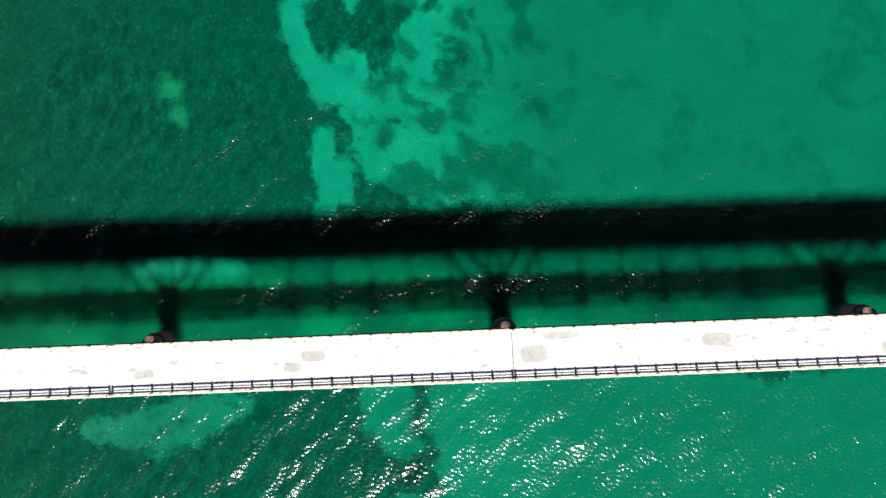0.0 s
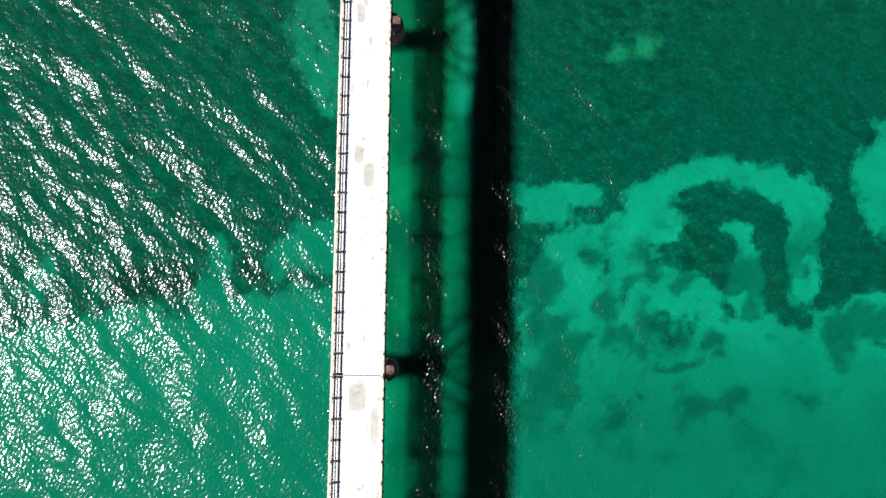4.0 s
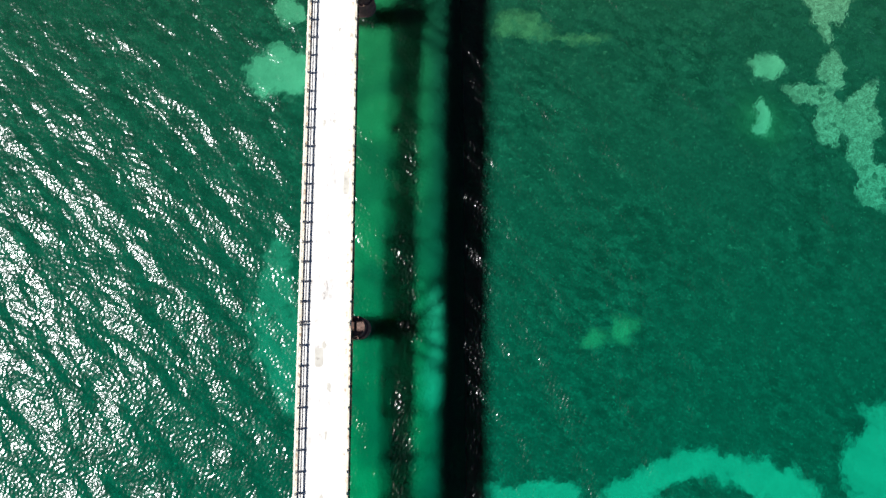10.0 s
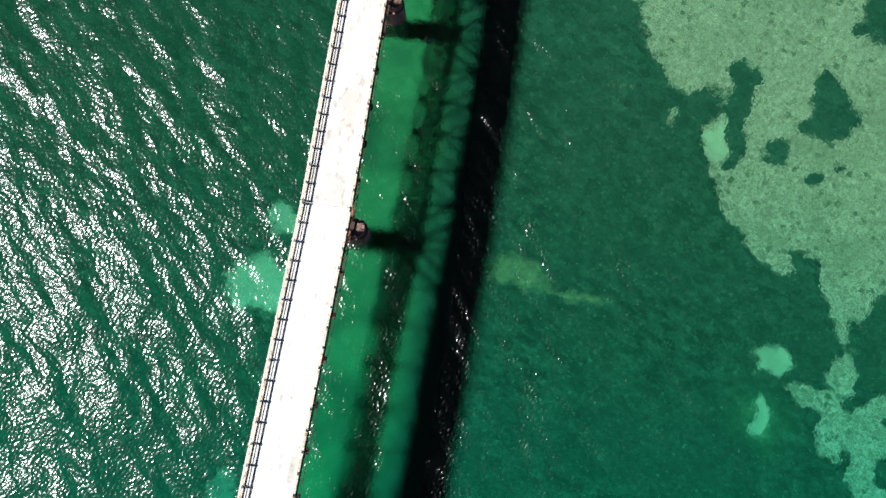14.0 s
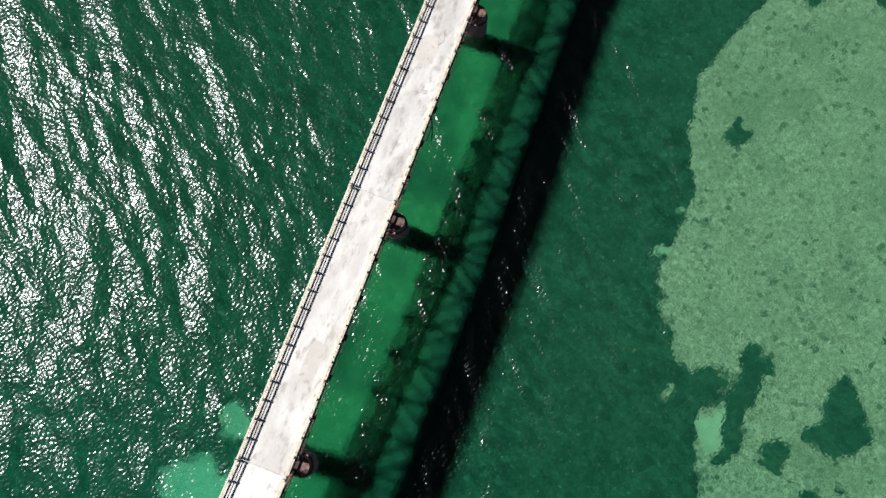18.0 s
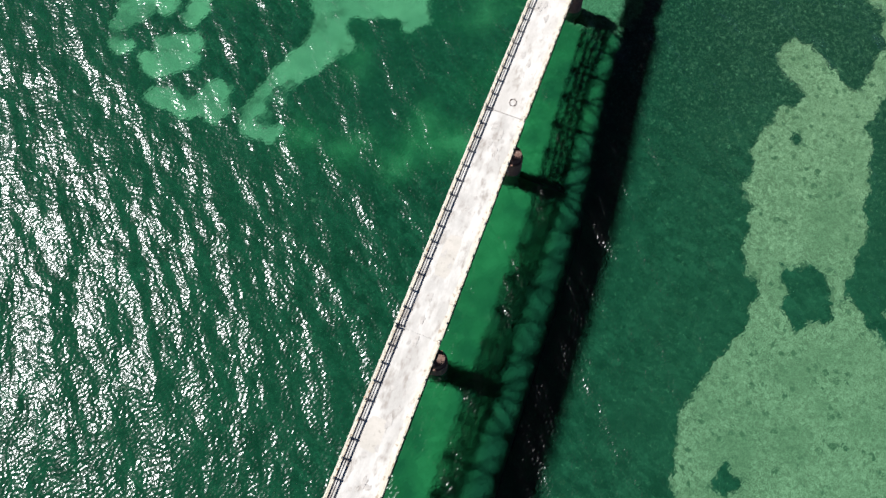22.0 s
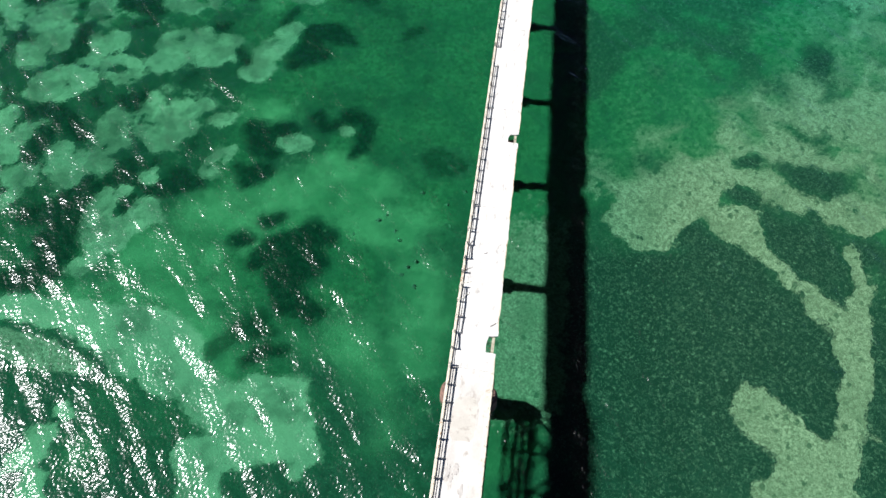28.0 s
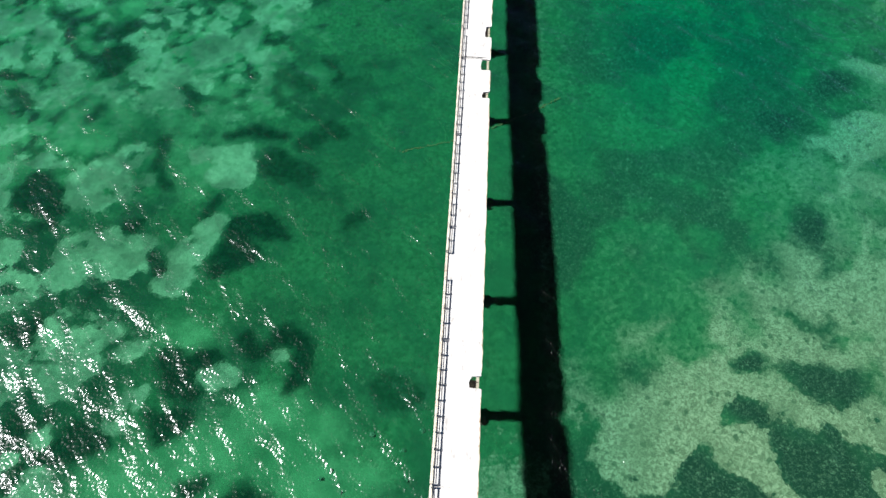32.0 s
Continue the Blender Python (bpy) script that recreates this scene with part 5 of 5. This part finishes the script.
def deck_section(y0, y1, low_part):
    t = thing("road_deck", on_line(3.6, y0, deck_z(y0) - 0.3), "sun-bleached pale concrete road deck with worn stains" if not low_part else "white concrete road deck with a broken ragged edge", "road deck", "road deck sections")
    ys = list(np.arange(y0 + 0.006, y1 - 0.04, 0.8)) + [y1 - 0.006]
    stations = [(y, 0.0, edge_u(y, low_part), deck_z(y)) for y in ys]
    for n0, n1, depth in NOTCHES:
        if y0 < n0 < y1:
            stations = [s for s in stations if not n0 - 0.1 < s[0] < n1 + 0.1]
            e = DECK_W - 0.1
            for y, u in ((n0, e), (n0 + 0.03, e - depth * 0.95), (n0 + 0.45 * (n1 - n0), e - depth), (n1 - 0.25, e - depth * 0.8), (n1 - 0.2, e - depth * 0.45), (n1, e)):
                stations.append((y, 0.0, u, deck_z(y)))
            stations.sort()
            for j in range(5):
                yy = n0 + (n1 - n0) * (0.15 + 0.17 * j)
                u = e - depth * 0.9
                bar("rebar", on_line(u - 0.1, yy, deck_z(yy) - 0.15), on_line(u + 0.3 + 0.9 * random.random(), yy + 0.5 * (random.random() - 0.5), deck_z(yy) - 0.2 - 0.3 * random.random()), 0.06, 0.06, STEEL, t, "bent rusted bar")
    part("slab", strip_mesh(stations, 0.27), OLD_CONCRETE if 150 < y0 < 230 else MID_CONCRETE if 110 < y0 < 270 else CONCRETE, t)
    part("curb", strip_mesh([(y, 0.0, 0.42, deck_z(y) + 0.24) for y in ys], 0.235), CURB, t, "stained concrete curb")
    right = [(y, u1 - 0.34, u1, z + 0.2) for y, u0, u1, z in stations]
    if low_part:
        # the outer curb is broken away in places
        run = []
        for y, u0, u1, z in right:
            solid = noise.noise((y * 0.16, 11.0, 2.0)) > -0.25 and not any(n0 - 0.7 < y < n1 + 0.7 for n0, n1, _ in NOTCHES)
            if solid:
                run.append((y, u0 + 0.12, u1 - 0.02, z - 0.08))
            if (not solid or y == right[-1][0]) and len(run) > 2:
                part("curb", strip_mesh(run, 0.115), CURB, t, "crumbling yellowed curb")
            if not solid:
                run = []
    else:
        part("curb", strip_mesh([(y, u0, u1 - 0.02, z) for y, u0, u1, z in right], 0.195), CURB, t, "stained yellowed concrete curb")
    inner = [(y, DECK_W - 0.85 - 0.4 * noise.noise((y * 0.35, 5.0, 1.0)) - 0.25 * noise.noise((y * 1.7, 2.0, 1.0)), u1 - 0.36, z + 0.004) for y, u0, u1, z in stations]
    if not low_part:
        part("gutter", strip_mesh(inner, 0.008), GUTTER, t, "yellowed dirty gutter strip")
    if low_part:
        for u in (2.9, 3.6):
            part("seam", strip_mesh([(y, u - 0.035, u + 0.035, deck_z(y) + 0.004) for y in ys], 0.008), CONCRETE if u > 3 else TAN_PATCH, t, "faint lengthwise joint")
    bar("expansion_joint", on_line(0.45, y0 + 0.1, deck_z(y0) + 0.004), on_line(DECK_W - 0.5, y0 + 0.1, deck_z(y0) + 0.004), 0.09 if y0 in (6.2, 236.6) else 0.012, 0.012, DARK_JOINT, t, "dark joint filler")
    return t


ALL_YS = PIER_YS + tuple(y + 7.0 for y in BENT_YS[:-1])
decks = [deck_section(a, b, a > 270) for a, b in zip(ALL_YS, ALL_YS[1:])]


def deck_at(y):
    return decks[[a <= y < b for a, b in zip(ALL_YS, ALL_YS[1:])].index(True)]


def deck_patch(u, y, wide, long, mat, label, lift=0.006, square=5, uneven=0.1):
    """A repair or stain with an uneven outline, lying on the deck."""
    bm = bmesh.new()
    pts = []
    for k in range(20):
        a = 2 * math.pi * k / 20
        c, s = math.cos(a), math.sin(a)
        f = (abs(c) ** square + abs(s) ** square) ** (-1 / square) * (1 + uneven * noise.noise((1.4 * c + 3 * u, 1.4 * s + y, 0.5)))
        pts.append((u + wide / 2 * c * f, y + long / 2 * s * f))
    top = [bm.verts.new(on_line(a, b, deck_z(b) + lift)) for a, b in pts]
    low = [bm.verts.new(on_line(a, b, deck_z(b) - 0.02)) for a, b in pts]
    bm.faces.new(top)
    for k in range(20):
        bm.faces.new((top[k], low[k], low[(k + 1) % 20], top[(k + 1) % 20]))
    return part("patch", bm, mat, deck_at(y), label)


for u, y, w, l in ((3.1, 36.9, 1.3, 2.4), (4.5, 34.0, 1.5, 3.3), (3.6, 3.4, 2.4, 3.6), (6.0, -0.5, 1.0, 5.0), (2.9, 57.5, 1.2, 2.6), (4.6, -22.0, 1.8, 4.0), (6.1, 82.0, 0.8, 3.4), (2.6, -46.0, 1.6, 2.8)):
    deck_patch(u, y, w, l, PATCH, "grey concrete repair patch")
for u, y, w, l in ((3.6, 210.0, 2.4, 7.2), (3.0, 182.0, 2.8, 4.6), (4.4, 133.0, 2.2, 6.0), (3.4, 268.5, 3.6, 7.0)):
    deck_patch(u, y, w, l, TAN_PATCH, "tan worn repair patch")
rng = random.Random(4)
for k in range(42):
    y = 155 + 82 * rng.random()
    deck_patch(2.6 + 2.6 * rng.random(), y, 0.4 + 0.35 * rng.random(), 0.5 + 0.7 * rng.random(), SMUDGE, "dark smudge on the concrete", 0.006 + 0.0005 * k, 2, 0.7)
for k in range(14):
    y = -45 + 155 * rng.random()
    deck_patch(2.4 + 3.4 * rng.random(), y, 0.25 + 0.3 * rng.random(), 0.5 + 0.9 * rng.random(), PATCH, "faint grey stain on the concrete", 0.006 + 0.0005 * k, 2, 0.8)
for u, y, w, l in ((3.6, 67.4, 0.5, 1.3), (4.3, 68.1, 0.7, 0.5), (3.3, 65.9, 0.35, 1.1), (4.1, 5.4, 0.8, 0.4)):
    deck_patch(u, y, w, l, SMUDGE, "dark scuff on the concrete", 0.05, 2, 0.8)

for u, y in ((3.0, 234.3), (4.3, 232.7), (3.0, 230.6), (4.3, 229.4), (4.3, 247.5), (2.8, 249.0), (4.2, 258.1), (2.6, 259.8), (3.2, 260.9), (2.0, 260.7), (3.5, 199.5), (3.7, 196.0), (4.4, 184.3), (3.2, 203.0), (4.2, 176.0)):
    deck_patch(u, y, 0.6 + 0.3 * rng.random(), 1.2 + 0.8 * rng.random(), SMUDGE, "dark smudge on the concrete", 0.045, 2, 0.7)

# a pale ring of wire lies at the joint
ring = bmesh.new()
for k in range(16):
    a, b = 2 * math.pi * k / 16, 2 * math.pi * (k + 1) / 16
    z = deck_z(238.7) + 0.05
    add_bar(ring, on_line(4.2 + 0.55 * math.cos(a), 239.2 + 0.7 * math.sin(a), z), on_line(4.2 + 0.55 * math.cos(b), 239.2 + 0.7 * math.sin(b), z), 0.07, 0.07)
tagged(part("wire_coil", ring, STEEL), "loose coil of rusty wire lying on the deck", "wire coil")


# ---- railings ----
def railing(y0, y1, u, lean, broken=0.0, gaps=()):
    t = thing("railing", on_line(u, y0, deck_z(y0) + 0.2), "weathered cream railing of posts and two thick rails" if not broken else "broken leaning railing with missing rails", "railing", "railings along the deck")
    n = max(1, round((y1 - y0) / 2.72))
    step = (y1 - y0) / n
    gone = [any(a < y0 + step * (k + 0.5) < b for a, b in gaps) for k in range(n)]
    r = random.Random(int(y0 * 10 + u))
    for k in range(n + 1):
        y = y0 + step * k
        if all(gone[max(0, k - 1) : k + 1]):
            continue
        z = deck_z(y) + (0.235 if u < 3 else 0.19)
        tilt = broken * (r.random() - 0.4) * 0.5
        b = part("post", prism([(-0.19, -0.17), (0.19, -0.17), (0.19, 0.17), (-0.19, 0.17)], 0, 1.1, 0.8), RAILING, t)
        b.matrix_basis = Matrix.Translation(on_line(u, y, z)) @ pose(0, 0, 0, 0, math.degrees(tilt), 0)
        b.matrix_parent_inverse = t.matrix_basis.inverted()
    for k in range(n):
        if gone[k]:
            continue
        a, b = y0 + step * k, y0 + step * (k + 1)
        for h, w, hh, name in ((0.98, 0.22, 0.11, "top_rail"), (0.48, 0.1, 0.055, "middle_rail")):
            if broken and r.random() < broken * 0.5:
                continue
            drop = broken * (r.random() - 0.5) * 0.5
            bar(name, on_line(u, a + 0.02, deck_z(a) + 0.235 + h), on_line(u + drop, b - 0.02, deck_z(b) + 0.235 + h - abs(drop) * 0.6), w, hh, RAILING, t)
    return t


for a, b in zip(ALL_YS, ALL_YS[1:]):
    if a < 276:
        railing(a + 0.2, b - 0.2, 0.2, 0)
        railing(a + 0.2, b - 0.2, DECK_W - 0.25, 0)
    else:
        railing(a + 0.2, b - 0.2, 0.2, 0, 0.7 if a < 300 else 0.12, ((343.5, 350.0), (291.0, 294.0)))


# ---- loose pieces on the deck ----
def rail_fragment(u, y, long, turn):
    t = thing("rail_fragment", on_line(u, y, deck_z(y) + 0.03), "broken piece of railing lying on the white deck", "debris", "railing debris on the deck")
    d = Vector((math.cos(turn), math.sin(turn), 0)) * long / 2
    lift = Vector((0, 0, 0.06))
    bar("stick", t.location - d + lift, t.location + d + lift, 0.07, 0.06, RAILING if long > 1.2 else STEEL, t)
    bar("rebar", t.location + d * 0.8 + lift, t.location + d * 1.35 + lift + Vector((0.1, 0.15, 0.05)), 0.03, 0.03, STEEL, t)


for u, y, long, turn in ((0.95, 294.2, 1.1, 0.6), (1.05, 291.6, 1.5, 0.3), (0.9, 299.6, 0.9, 1.1), (3.6, 297.8, 0.5, 0.4), (0.8, 285.4, 0.9, -0.4), (6.2, 284.5, 1.1, 0.7), (1.2, 289.0, 1.3, 0.9), (0.9, 302.4, 0.8, 0.2)):
    rail_fragment(u, y, long, turn)


# ---- things on the sea floor ----
def bed_z(x, y):
    j, i = int(round(x - GX[0])), int(round(y - GY[0]))
    return float(floor_z[i, j] + relief[i, j] - 0.15)


CORAL = weathered("dark_coral", (0.06, 0.13, 0.09), (0.03, 0.08, 0.055), (0.1, 0.18, 0.13), 1.5)
ROPE = weathered("old_rope", (0.34, 0.16, 0.08), (0.26, 0.12, 0.06), (0.2, 0.15, 0.08), 1.0)


def coral_head(x, y, r, seed):
    bm = bmesh.new()
    bmesh.ops.create_icosphere(bm, subdivisions=3, radius=r)
    for v in bm.verts:
        k = 1 + 0.55 * noise.noise(v.co * 1.3 / r + Vector((seed, 0, 0))) + 0.25 * noise.noise(v.co * 3.5 / r + Vector((0, seed, 0)))
        v.co = Vector((v.co.x * k * 1.15, v.co.y * k * 0.9, max(v.co.z * k * 0.7, -0.1 * r)))
    bmesh.ops.translate(bm, verts=bm.verts, vec=(x, y, bed_z(x, y)))
    tagged(part("coral_head", bm, CORAL), "small dark coral head on the green sea floor", "coral", "coral heads beside the low spans")


rng = random.Random(9)
for k, (x, y) in enumerate(((-16.6, 319.8), (-11.0, 317.6), (-22.8, 313.2), (-24.3, 311.5), (-28.5, 307.5), (-19.2, 307.6), (-16.5, 301.8), (-17.2, 300.0), (-14.2, 297.7), (-15.2, 303.3), (-10.4, 306.9), (-9.5, 312.5), (-7.9, 321.4), (-20.3, 309.6))):
    coral_head(x, y, 0.3 + 0.22 * rng.random(), 3.7 * k)

rope = bmesh.new()
line = []
for k in range(61):
    x = -19.0 + 0.6 * k
    y = 386.0 + 0.27 * (x + 19) + 0.008 * (x + 19) ** 2 + 0.5 * noise.noise((x * 0.4, 8.0, 0))
    line.append((x, y, bed_z(x, y) + 0.12))
for a, b in zip(line, line[1:]):
    add_bar(rope, a, b, 0.16, 0.1)
tagged(part("sunken_rope", rope, ROPE), "old reddish rope lying across the sea floor", "rope")
